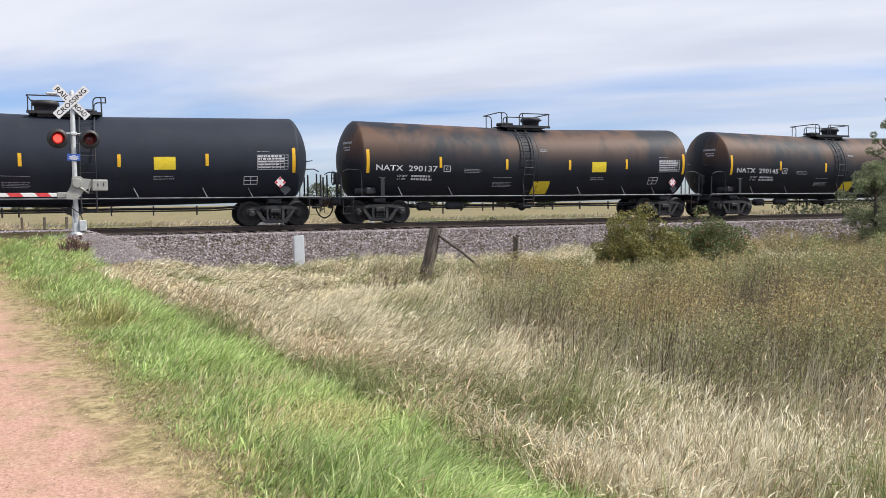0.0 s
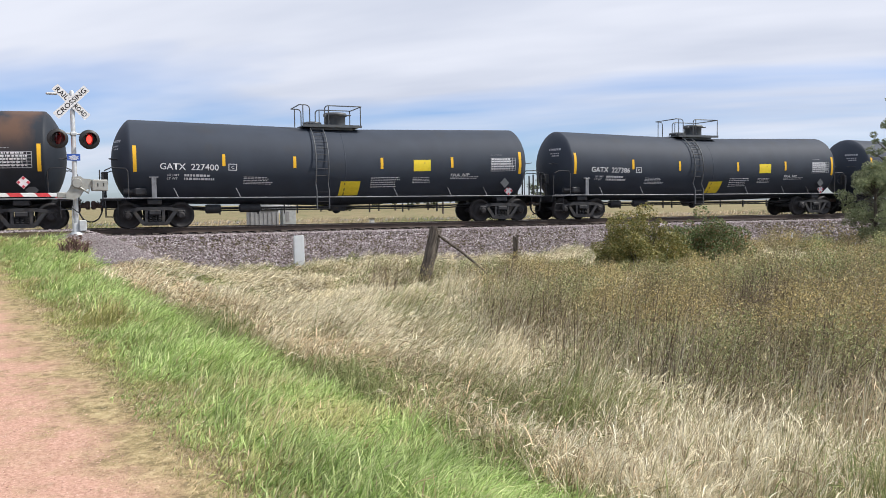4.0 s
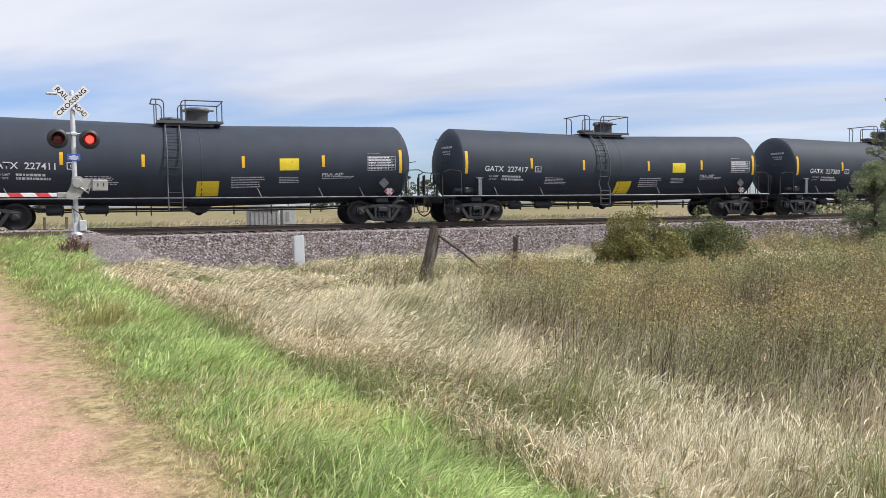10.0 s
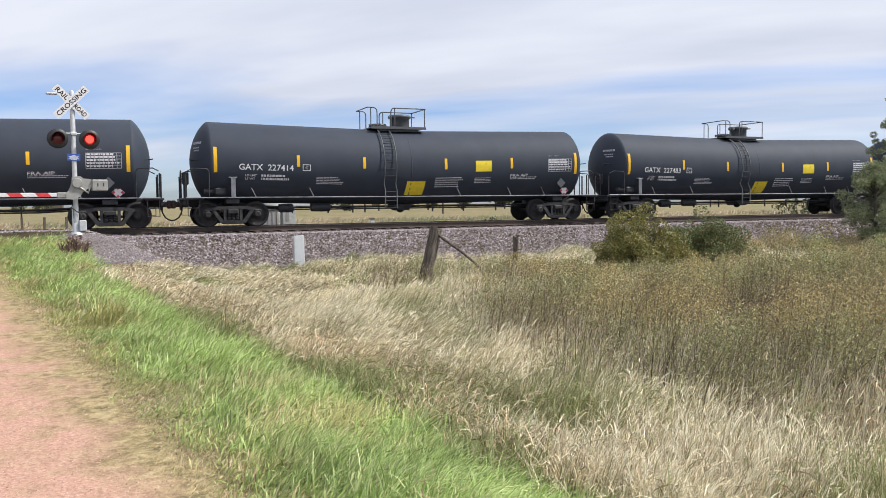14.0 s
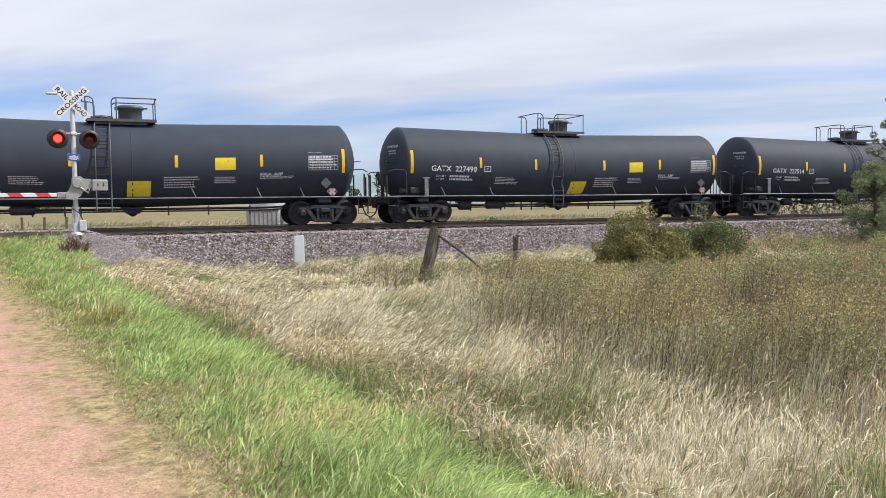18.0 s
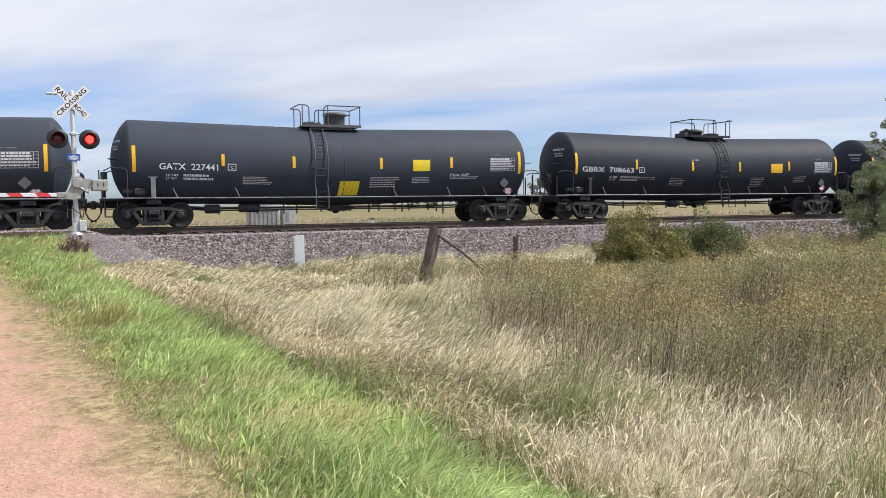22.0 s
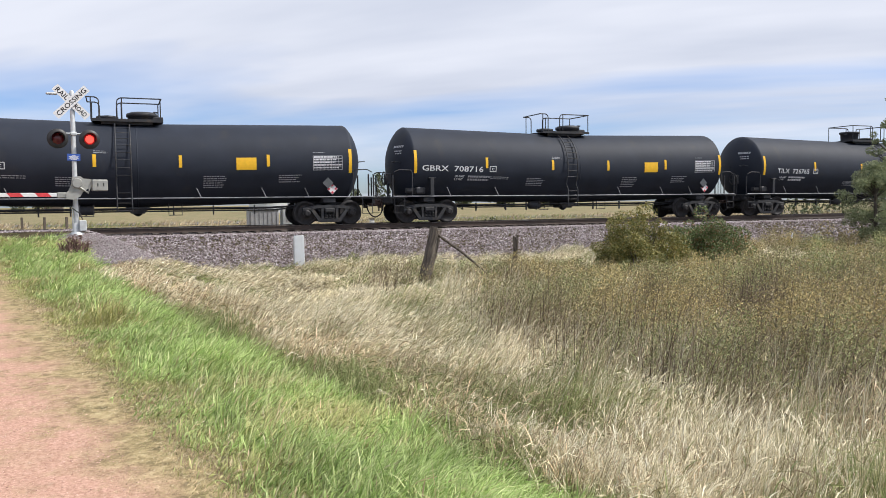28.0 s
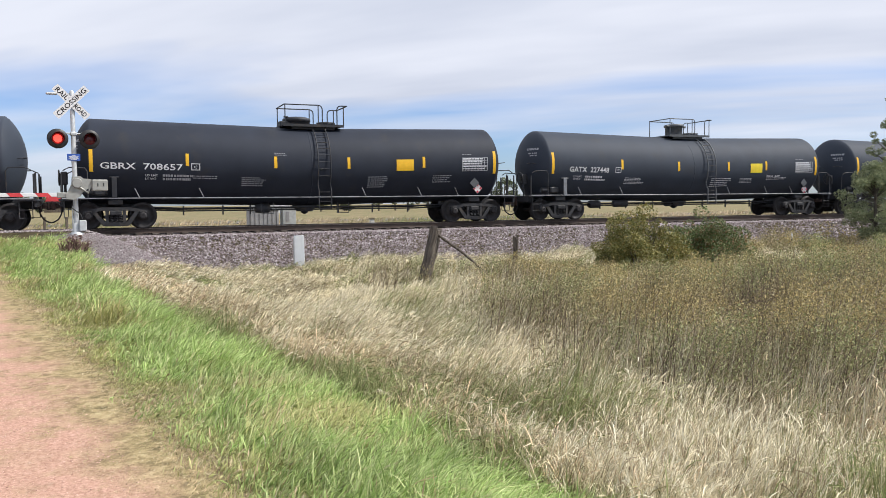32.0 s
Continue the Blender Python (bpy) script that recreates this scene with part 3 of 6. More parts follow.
def side_frame_shape(y):
    s = Shape()
    a, b = y - 0.075, y + 0.075
    s.plate([(-1.06, 0.52), (-1.04, 0.64), (-0.80, 0.70), (-0.45, 0.76), (0.45, 0.76), (0.80, 0.70), (1.04, 0.64), (1.06, 0.52), (0.86, 0.575), (0.70, 0.585), (0.50, 0.64), (-0.50, 0.64), (-0.70, 0.585), (-0.86, 0.575)], a, b)
    s.plate([(-0.46, 0.15), (-0.36, 0.10), (0.36, 0.10), (0.46, 0.15), (0.36, 0.235), (-0.36, 0.235)], a - 0.03, b)
    for q in (-1, 1):
        d = [(0.62, 0.60), (0.74, 0.56), (0.46, 0.15), (0.34, 0.22)]
        s.plate([(x * q, z) for x, z in (d if q < 0 else reversed(d))], a, b)
        c = [(0.235, 0.23), (0.335, 0.23), (0.335, 0.65), (0.235, 0.65)]
        s.plate([(x * q, z) for x, z in (c if q < 0 else reversed(c))], a + 0.01, b)
        p = [(0.74, 0.42), (1.05, 0.42), (1.06, 0.56), (0.72, 0.57)]
        s.plate([(x * q, z) for x, z in (p if q < 0 else reversed(p))], a + 0.03, b - 0.03)
    return s


def spring_shape(x, y):
    pts = []
    for i in range(31):
        t = i / 30
        pts.append((x + 0.062 * math.cos(t * 4 * 6.283), y + 0.062 * math.sin(t * 4 * 6.283), 0.235 + t * 0.24))
    return Shape().tube(pts, 0.015, 5)


BOGIE_MESH = {}


def bogie(parent, x):
    if not BOGIE_MESH:
        BOGIE_MESH.update(
            frame_n=side_frame_shape(-1.02).mesh("side_frame", CAST), frame_f=side_frame_shape(1.02).mesh("side_frame", CAST),
            axle=wheelset_shape().mesh("wheelset", WHEEL),
            springs=[spring_shape(q, y).mesh("coil_spring", CAST) for y in (-1.04,) for q in (-0.15, 0.0, 0.15)],
            # the two thin boxes behind the springs are added to keep the gap dark
            bolster=Shape().box((0, 0, 0.56), (0.40, 2.3, 0.16), 0.03).box((0, 0, 0.68), (0.42, 0.5, 0.14), 0.03).box((0, -0.92, 0.36), (0.46, 0.06, 0.27), 0.01).box((0, 0.92, 0.36), (0.46, 0.06, 0.27), 0.01).mesh("bolster", CAST),
            adapter=Shape().box((0, 0, 0), (0.26, 0.18, 0.07), 0.02).mesh("bearing_adapter", CAST),
            beam=Shape().box((0, 0, 0), (0.08, 1.7, 0.10), 0.02).box((0.07, -0.76, 0.0), (0.06, 0.10, 0.30), 0.02).box((0.07, 0.76, 0.0), (0.06, 0.10, 0.30), 0.02).mesh("brake_beam", CAST))
    b = part("bogie", BOGIE_MESH["bolster"], CAST, parent, "cast steel three-piece freight bogie")
    b.matrix_basis = pose(x, 0, 0)
    part("side_frame", BOGIE_MESH["frame_n"], CAST, b)
    part("side_frame", BOGIE_MESH["frame_f"], CAST, b)
    for sp in BOGIE_MESH["springs"]:
        part("coil_spring", sp, CAST, b)
    for q in (-0.889, 0.889):
        w = part("wheelset", BOGIE_MESH["axle"], WHEEL, b)
        w.matrix_basis = pose(q, 0, 0.457)
        part("bearing_adapter", BOGIE_MESH["adapter"], CAST, b).matrix_basis = pose(q, -1.02, 0.60)
    part("brake_beam", BOGIE_MESH["beam"], CAST, b).matrix_basis = pose(-0.36, 0, 0.42)
    part("brake_beam", BOGIE_MESH["beam"], CAST, b).matrix_basis = pose(0.36, 0, 0.42, 0, 0, 180)
    return b


def arc(c, r, a0, a1, n, plane="xz"):
    out = []
    for i in range(n + 1):
        a = radians(a0 + (a1 - a0) * i / n)
        p, q = r * math.cos(a), r * math.sin(a)
        out.append((c[0] + p, c[1], c[2] + q) if plane == "xz" else (c[0], c[1] + p, c[2] + q))
    return out


def tank_car(kind, flip, paint, label):
    """One car at the origin, rail tops at 0, seen side towards -y."""
    rnd = random.Random({"N": 1, "G": 2, "B": 3, "T": 4}[kind])
    BARREL.update({"r": 1.60, "z": 2.36} if kind == "N" else {"r": 1.506, "z": AXIS_Z})
    car = thing("tank_car", label, "tank car", "tank cars of the train")
    tank = part("tank", tank_shape(), paint, car)
    for u in (0.0,):
        part("seam", seam(u), paint, tank)
    # writing and sheets on the near side
    ends = 7.62 if kind == "B" else 7.52
    mids = {"N": (-4.49, -1.52, 1.5, 4.41), "G": (-4.52, -1.95, 1.46, 4.43), "B": (-4.49, -1.37, 1.42, 4.5), "T": (-4.25, -1.04, 2.09, 4.74)}[kind]
    if kind == "G" and flip:
        mids = (-4.0, -0.9, 2.0, 4.3)
    for u in (-ends, ends):
        part("end_stripe", sheet(Shape(), u - 0.06, u + 0.06, -0.42, 0.49), YELLOW, tank, "yellow reflective stripe")
    for u in mids:
        part("stripe", sheet(Shape(), u - 0.055, u + 0.055, -0.14, 0.29), YELLOW, tank, "yellow reflective stripe")
    r0 = {"N": 2.62, "G": 2.78, "B": 3.35, "T": 1.19}[kind] + (0.55 if kind == "G" and flip else 0)
    panel = part("upper_panel", sheet(Shape(), r0, r0 + 0.72, -0.25, 0.19), YELLOW_B if kind in "NG" else YELLOW, tank, "yellow panel with small print")
    fine_print("small_print", bars(r0 + 0.08, r0 + 0.66, -0.16, 0.13, 3, rnd, 0.3), OCHRE, panel)
    if not flip and kind in "NG":
        panel = part("lower_panel", sheet(Shape(), -0.20, 0.58, -1.13, -0.60, skew=0.03), YELLOW_B, tank, "large yellow panel by the ladder")
    if kind == "T":
        part("lower_panel", sheet(Shape(), 3.41, 4.07, -0.41, 0.0), YELLOW_B, tank, "yellow panel with small print")
    blocks = {"G": [(-3.82, -2.74, -0.80, -0.50, 5), (1.03, 2.23, -0.90, -0.47, 5), (2.76, 3.56, -0.74, -0.50, 4), (4.39, 5.7, -0.62, -0.50, 2)],
              "N": [(-3.45, -2.65, -0.34, -0.16, 3), (-2.1, -1.2, -0.88, -0.66, 4), (0.1, 0.5, 0.62, 0.74, 2), (2.6, 3.4, -0.64, -0.48, 2), (-2.1, -1.25, -0.50, -0.46, 1)],
              "B": [(-4.3, -3.4, -0.62, -0.48, 2), (-2.6, -1.7, -0.85, -0.5, 5), (-1.4, -0.9, 0.30, 0.42, 2), (2.2, 3.0, -0.92, -0.46, 6), (4.9, 5.8, -0.78, -0.46, 4)],
              "T": [(-2.2, -1.1, -0.86, -0.60, 4), (2.3, 3.3, -0.62, -0.24, 5), (4.4, 5.2, -0.70, -0.60, 1), (3.35, 4.2, -0.75, -0.58, 2)]}[kind]
    for a, b, lo, hi, k in blocks:
        fine_print("stencil_print", bars(a, b, lo, hi, k, rnd), FAINT if kind != "G" else WHITE, tank)
    if kind == "G":
        part("stencil_mark", lettering("FRA AIP", 4.39, 5.22, -0.48, -0.37), WHITE, tank)
    # two short load lines under the number, and the boxed letter beside it
    a = {"N": -6.3, "G": -6.47, "B": -5.9, "T": -6.5}[kind]
    for hi, w in ((-0.46, "LD LMT"), (-0.58, "LT WT")):
        fine_print("load_mark", lettering(w, a, a + (0.42 if w == "LD LMT" else 0.36), hi - 0.075, hi), WHITE, tank)
        fine_print("load_print", bars(a + 0.58, a + 1.66, hi - 0.075, hi, 1, rnd, 1.0), FAINT if kind == "B" else WHITE, tank)
    bx = Shape()
    for u0, u1, h0, h1 in ((-4.36, -4.06, -0.075, -0.05), (-4.36, -4.06, -0.29, -0.265), (-4.36, -4.335, -0.265, -0.075), (-4.085, -4.06, -0.265, -0.075)):
        sheet(bx, u0, u1, h0, h1)
    part("letter_box", bx, WHITE, tank)
    part("boxed_letter", lettering("C", -4.26, -4.16, -0.225, -0.125), WHITE, tank)
    # table of figures by the end
    t0, t1 = (6.18, 7.30) if kind != "T" else (6.3, 7.2)
    tb = Shape()
    for i in range(6):
        h = 0.24 - i * 0.105
        sheet(tb, t0, t1, h - 0.018, h, 0.005)
    for i in range(9):
        u = t0 + (t1 - t0) * i / 8
        sheet(tb, u - 0.01, u + 0.01, -0.29, 0.24, 0.005)
    part("data_table", tb, FAINT, tank)
    fine_print("data_print", bars(t0 + 0.03, t1, -0.28, 0.215, 5, rnd, 0.5), WHITE, tank)
    fine_print("data_heading", bars(t0, t0 + 0.5, 0.33, 0.37, 1, rnd), FAINT, tank)
    if kind == "N":
        fr = Shape()
        for u0, u1, h0, h1 in ((5.7, 6.2, -0.55, -0.53), (5.7, 6.2, -0.83, -0.81), (5.7, 5.72, -0.81, -0.55), (6.18, 6.2, -0.81, -0.55), (5.94, 5.96, -0.81, -0.55), (5.72, 6.18, -0.69, -0.67)):
            sheet(fr, u0, u1, h0, h1)
        part("stencil_frame", fr, WHITE, tank)
    # folding placard holder
    zc = {"G": (6.86, 1.60, 7.16, 1.28), "N": (7.25, 1.36, 7.02, 1.62), "B": (6.76, 1.60, 6.96, 1.38), "T": (7.0, 1.4, 6.8, 1.6)}[kind]
    for n, (u, z, mm) in enumerate(((zc[0], zc[1], STEEL_GREY), (zc[2], zc[3], PLAC_WHITE))):
        lay = 0.012 * n
        y = -math.sqrt(max(0.02, BARREL["r"] ** 2 - (z - BARREL["z"] - SLOPE * u) ** 2)) - 0.10 - lay
        m = Matrix.Translation((u, y, z)) @ Matrix.Rotation(radians(45), 4, "Y")
        hold = part("placard_holder", Shape().box((0, 0, 0), (0.30, 0.012, 0.30)), mm, car, "diamond placard holder by the car's end")
        hold.matrix_basis = m
        if n:
            for q in ((-0.10, -0.10), (0.10, 0.10), (-0.10, 0.10), (0.10, -0.10)):
                part("placard_mark", Shape().box((q[0], -0.009, q[1]), (0.085, 0.006, 0.085)), PLAC_RED, hold)
        part("placard_arm", Shape().box((u, (y + 0.06), z - 0.16), (0.04, 0.10, 0.12)), STEEL_DARK, car)
    # side rail and its braces
    for y in (-1.47, 1.47):
        part("side_rail", Shape().tube([(-8.55, y, 1.07), (0, y, 1.06), (8.55, y, 1.07)], 0.024, 6), SILL_GREY, car, "light grey pipe rail along the tank's foot")
    for u in (-6.1, -3.95, 2.1, 4.4, 6.0):
        q = 0.10 if u > 0 else -0.10
        part("rail_brace", Shape().tube([(u, -1.47, 1.07), (u - 0.16, -1.44, 1.42)], 0.018, 5), SILL_GREY, car)
    # ladder, following the skin
    lu = {"G": -0.92, "N": -0.52, "B": -0.45, "T": -0.75}[kind] * (-1 if flip else 1)
    for q in (-0.24, 0.24):
        pts = [skin(lu + q, radians(a), 0.10) for a in range(62, -31, -8)] + [(lu + q, -1.60, 1.3), (lu + q, -1.60, 0.62)]
        part("ladder_rail", Shape().tube(pts, 0.025, 6), STEEL_GREY if kind == "G" else STEEL_DARK, car)
    for i in range(9):
        p = skin(lu, radians(52 - i * 9.5), 0.10) if i < 8 else Vector((lu, -1.60, 1.25))
        part("ladder_rung", Shape().tube([p + Vector((-0.24, 0, 0)), p + Vector((0.24, 0, 0))], 0.014, 5), STEEL_DARK, car)
    for z in (0.64, 0.90):
        part("ladder_rung", Shape().tube([(lu - 0.24, -1.60, z), (lu + 0.24, -1.60, z)], 0.014, 5), STEEL_DARK, car)
    # top platform, railings, valve housing
    f = -1 if flip else 1
    metal = STEEL_GREY if kind == "G" else STEEL_DARK
    top = BARREL["z"] + BARREL["r"]
    pu = -0.45 if kind == "N" and flip else 0.10 if kind == "N" else 0.0
    plat = part("top_platform", Shape().box((pu - 0.28 * f, 0, top + 0.06), (2.3, 1.55, 0.04)), metal, car)
    for y in (-0.78, 0.78):
        part("platform_edge", Shape().box((pu - 0.28 * f, y, top + 0.06), (2.33, 0.03, 0.10)), metal, plat)
        part("platform_leg", Shape().box((pu - 0.28 * f, y * 0.80, top - 0.02), (1.7, 0.03, 0.12)), metal, plat)
    hi = top + 0.62 if kind == "N" else top + 0.84

    def rail_run(u0, u1, y, end):
        """A railing from a post at u0 to the end rail at u1, its first corner rounded."""
        d = 1 if u1 > u0 else -1
        pts = [(u0, y, top + 0.08), (u0, y, hi - 0.15)]
        pts += [(u0 + d * 0.15 * (1 - math.cos(a)), y, hi - 0.15 + 0.15 * math.sin(a)) for a in (0.5, 1.0, 1.57)]
        pts += [(u1, y, hi)]
        return Shape().tube(pts, 0.022, 6)

    for y in (-0.76, 0.76):
        part("handrail", rail_run(pu - 0.60 * f, pu + 0.87 * f, y, 0), metal, car)
        part("rail_post", Shape().tube([(pu + 0.84 * f, y, top + 0.06), (pu + 0.84 * f, y, hi)], 0.02, 6), metal, car)
        part("rail_post", Shape().tube([(pu - 0.44 * f, y, top + 0.06), (pu - 0.44 * f, y, hi)], 0.02, 6), metal, car)
        part("handrail", rail_run(pu - 1.18 * f, pu - 1.58 * f, y, 0), metal, car)
        part("rail_post", Shape().tube([(pu - 1.44 * f, y, top + 0.06), (pu - 1.44 * f, y, hi)], 0.02, 6), metal, car)
    for u in (pu + 0.87 * f, pu - 1.58 * f):
        part("end_rail", Shape().tube([(u, -0.76, hi), (u, 0.76, hi)], 0.022, 6), metal, car)
    if kind == "G":
        s = Shape().lathe([(0.40, 0.0), (0.40, 0.46), (0.46, 0.47), (0.47, 0.55), (0.42, 0.60), (0.1, 0.63)], 28, Matrix.Translation((pu + 0.02 * f, 0, top + 0.04)))
    elif kind == "N":
        s = Shape().lathe([(0.36, 0.0), (0.37, 0.30), (0.44, 0.31), (0.44, 0.42), (0.38, 0.48), (0.1, 0.50)], 28, Matrix.Translation((pu + 0.35 * f, 0, top + 0.04)))
    elif kind == "T":
        s = Shape().lathe([(0.42, 0.0), (0.44, 0.42), (0.50, 0.43), (0.50, 0.52), (0.1, 0.56)], 28, Matrix.Translation((pu + 0.2 * f, 0, top + 0.04)))
    else:
        s = Shape().lathe([(0.46, 0.0), (0.50, 0.20), (0.54, 0.21), (0.54, 0.32), (0.40, 0.38), (0.1, 0.40)], 28, Matrix.Translation((pu + 0.25 * f, 0, top + 0.04)))
        s.box((pu + 0.68 * f, 0, top + 0.14), (0.55, 0.7, 0.22), 0.03)
    part("valve_housing", s, metal, car, "round valve housing with a flanged lid")
    hinge = Shape().box((pu + 0.5 * f, -0.2, top + 0.55), (0.22, 0.10, 0.05), 0.01).box((pu - 0.44 * f, -0.2, top + 0.52), (0.12, 0.08, 0.10), 0.01)
    part("lid_hinge", hinge if kind == "G" else Shape().box((pu + 0.7 * f, -0.2, top + 0.42), (0.16, 0.10, 0.05), 0.01), metal, car)
    mw = Shape().lathe([(0.28, 0.0), (0.28, 0.10), (0.34, 0.11), (0.34, 0.16), (0.30, 0.20), (0.05, 0.23)], 24, Matrix.Translation((pu - 0.92 * f, 0, top + 0.06)))
    for k in range(8):
        a = k * 0.785
        mw.box((pu - 0.92 * f + 0.34 * math.cos(a), 0.34 * math.sin(a), top + 0.20), (0.06, 0.06, 0.10))
    part("manway", mw, metal, car, "bolted manway cover")
    # underframe
    for q in (-1, 1):
        part("stub_sill", Shape().box((q * 7.2, 0, 0.90), (2.85, 0.36, 0.34), 0.03), STEEL_DARK, car)
        part("body_bolster", Shape().box((q * 6.89, 0, 0.93), (0.50, 2.1, 0.18), 0.03), STEEL_DARK, car)
        deck = part("end_deck", Shape().box((q * 8.33, 0, 1.03), (0.66, 2.9, 0.07), 0.01).box((q * 8.58, 0, 0.92), (0.08, 2.7, 0.24), 0.01), STEEL_DARK, car)
        for y in (-1.40, -0.75, 0.75, 1.40):
            h = 0.86 if abs(y) > 1 else 0.92
            part("end_post", Shape().tube([(q * 8.56, y, 0.98), (q * 8.56, y, 1.05 + h)], 0.032, 6), STEEL_DARK, deck)
        # corner handrail loop and sill step
        for y in (-1.44, 1.44):
            part("corner_rail", Shape().tube([(q * 7.75, y, 1.05), (q * 7.75, y, 2.0), (q * 7.82, y, 2.1), (q * 8.3, y, 2.12), (q * 8.5, y * 0.97, 2.02)], 0.02, 6), STEEL_DARK, car)
            part("step", Shape().tube([(q * 8.5, y, 1.0), (q * 8.5, y, 0.42), (q * 8.1, y, 0.42), (q * 8.1, y, 1.0)], 0.018, 5).tube([(q * 8.5, y, 0.7), (q * 8.1, y, 0.7)], 0.016, 5), STEEL_DARK, car)
        part("coupler", Shape().box((q * 8.72, 0, 0.84), (0.36, 0.22, 0.20), 0.03).box((q * 8.90, 0.03 * q, 0.84), (0.16, 0.34, 0.30), 0.04).box((q * 8.63, 0, 0.84), (0.08, 0.52, 0.44), 0.03), COUPLER, car, "rusty knuckle coupler")
        hose = [(q * 8.60, -0.32, 0.80), (q * 8.64, -0.34, 0.55), (q * 8.74, -0.34, 0.36), (q * 8.88, -0.33, 0.27), (q * 8.98, -0.32, 0.25)]
        part("air_hose", Shape().tube(hose, 0.026, 6), RUBBER, car)
        part("uncoupling_lever", Shape().tube([(q * 8.62, -1.35, 0.86), (q * 8.68, -0.5, 0.86), (q * 8.76, -0.12, 0.98)], 0.014, 5), STEEL_DARK, car)
        bogie(car, q * 6.89)
    # brake gear at the leading end, bracket post beside it
    part("brake_wheel", Shape().tube(arc((-8.66, -0.62, 1.80), 0.26, 0, 345, 22, "yz"), 0.022, 6, True).tube([(-8.66, -0.86, 1.80), (-8.66, -0.38, 1.80)], 0.016, 5).tube([(-8.66, -0.62, 1.56), (-8.66, -0.62, 2.04)], 0.016, 5), STEEL_DARK, car)
    part("brake_housing", Shape().box((-8.50, -0.62, 1.78), (0.22, 0.30, 0.46), 0.04).tube([(-8.48, -0.62, 1.6), (-8.48, -0.62, 1.05)], 0.03, 6), STEEL_DARK, car)
    part("bracket_post", Shape().box((-6.91, -1.46, 1.43), (0.16, 0.05, 0.74), 0.01).box((-6.91, -1.38, 1.80), (0.30, 0.20, 0.04), 0.005), SILL_GREY if kind == "G" else STEEL_DARK, car)
    part("brake_valve", Shape().box((-7.35, -1.15, 1.30), (0.42, 0.36, 0.26), 0.05).lathe([(0.11, 0), (0.11, 0.5)], 14, Matrix.Translation((-7.9, -1.1, 1.30)) @ Matrix.Rotation(radians(90), 4, "Y")), STEEL_DARK, car)
    # pipes and gear under the tank
    for y, z, a, b in ((-0.62, 0.70, -5.9, 5.9), (-0.30, 0.60, -5.8, 5.8), (0.55, 0.66, -5.9, 5.9)):
        part("train_pipe", Shape().tube([(a, y, z + 0.06), (a * 0.8, y, z), (b * 0.8, y, z), (b, y, z + 0.06)], 0.028, 6), STEEL_DARK, car)
    for u in (-4.6, -3.2, -2.2, -1.7, 1.2, 2.6, 4.1):
        part("pipe_hanger", Shape().box((u, -0.62, 0.62), (0.05, 0.05, 0.34)), STEEL_DARK, car)
    part("outlet_valve", Shape().lathe([(0.24, 0), (0.24, -0.10), (0.15, -0.14), (0.15, -0.30), (0.05, -0.36)], 16, Matrix.Translation((0.0, 0, 0.78))), STEEL_DARK, car)
    for y in (-0.4, 0.36):
        part("valve_guard", Shape().plate([(-0.42, 0.76), (-0.22, 0.52), (0.22, 0.52), (0.42, 0.76)], y, y + 0.04), STEEL_DARK, car)
    if kind in "GN":
        part("brake_cylinder", Shape().lathe([(0.15, 0), (0.17, 0.05), (0.17, 0.5), (0.12, 0.56)], 16, Matrix.Translation((-5.1, -0.5, 0.66)) @ Matrix.Rotation(radians(90), 4, "Y")), STEEL_DARK, car)
        part("reservoir", Shape().lathe([(0.1, 0), (0.16, 0.05), (0.16, 0.75), (0.1, 0.8)], 16, Matrix.Translation((-3.9, -0.6, 0.68)) @ Matrix.Rotation(radians(90), 4, "Y")), STEEL_DARK, car)
    else:
        part("brake_cylinder", Shape().lathe([(0.15, 0), (0.17, 0.05), (0.17, 0.5), (0.12, 0.56)], 16, Matrix.Translation((-2.0, -0.5, 0.66)) @ Matrix.Rotation(radians(90), 4, "Y")), STEEL_DARK, car)
        for u in (-1.9, 1.0):
            part("low_step", Shape().tube([(u, -1.2, 0.85), (u, -1.2, 0.46), (u + 0.45, -1.2, 0.46), (u + 0.45, -1.2, 0.85)], 0.018, 5), STEEL_DARK, car)
    # head writing and end grabs
    for q in (-1, 1):
        part("end_grab", Shape().tube([(q * 8.02, -0.98, 2.42), (q * 8.34, -1.02, 2.46), (q * 8.34, -0.66, 2.46), (q * 8.10, -0.62, 2.42)], 0.016, 5), STEEL_DARK, car)

    def head(y, h):
        """A point just off the leading head."""
        rr = min(0.98, math.hypot(y, h) / BARREL["r"])
        return Vector((-(SHELL + head_depth(rr)) - 0.008, y, BARREL["z"] + SLOPE * SHELL + h))

    marks = Shape()
    for h, t, y0, y1 in ((0.62, 0.09, -1.0, -0.42), (0.46, 0.05, -0.96, -0.55), (0.36, 0.05, -0.98, -0.62)):
        y = y0
        while y < y1:
            w = rnd.uniform(0.05, 0.10)
            marks.add([head(y, h), head(y + w, h), head(y + w, h + t), head(y, h + t)], [(0, 1, 2, 3)])
            y += w + 0.025
    fine_print("head_print", marks, FAINT, tank)
    return car


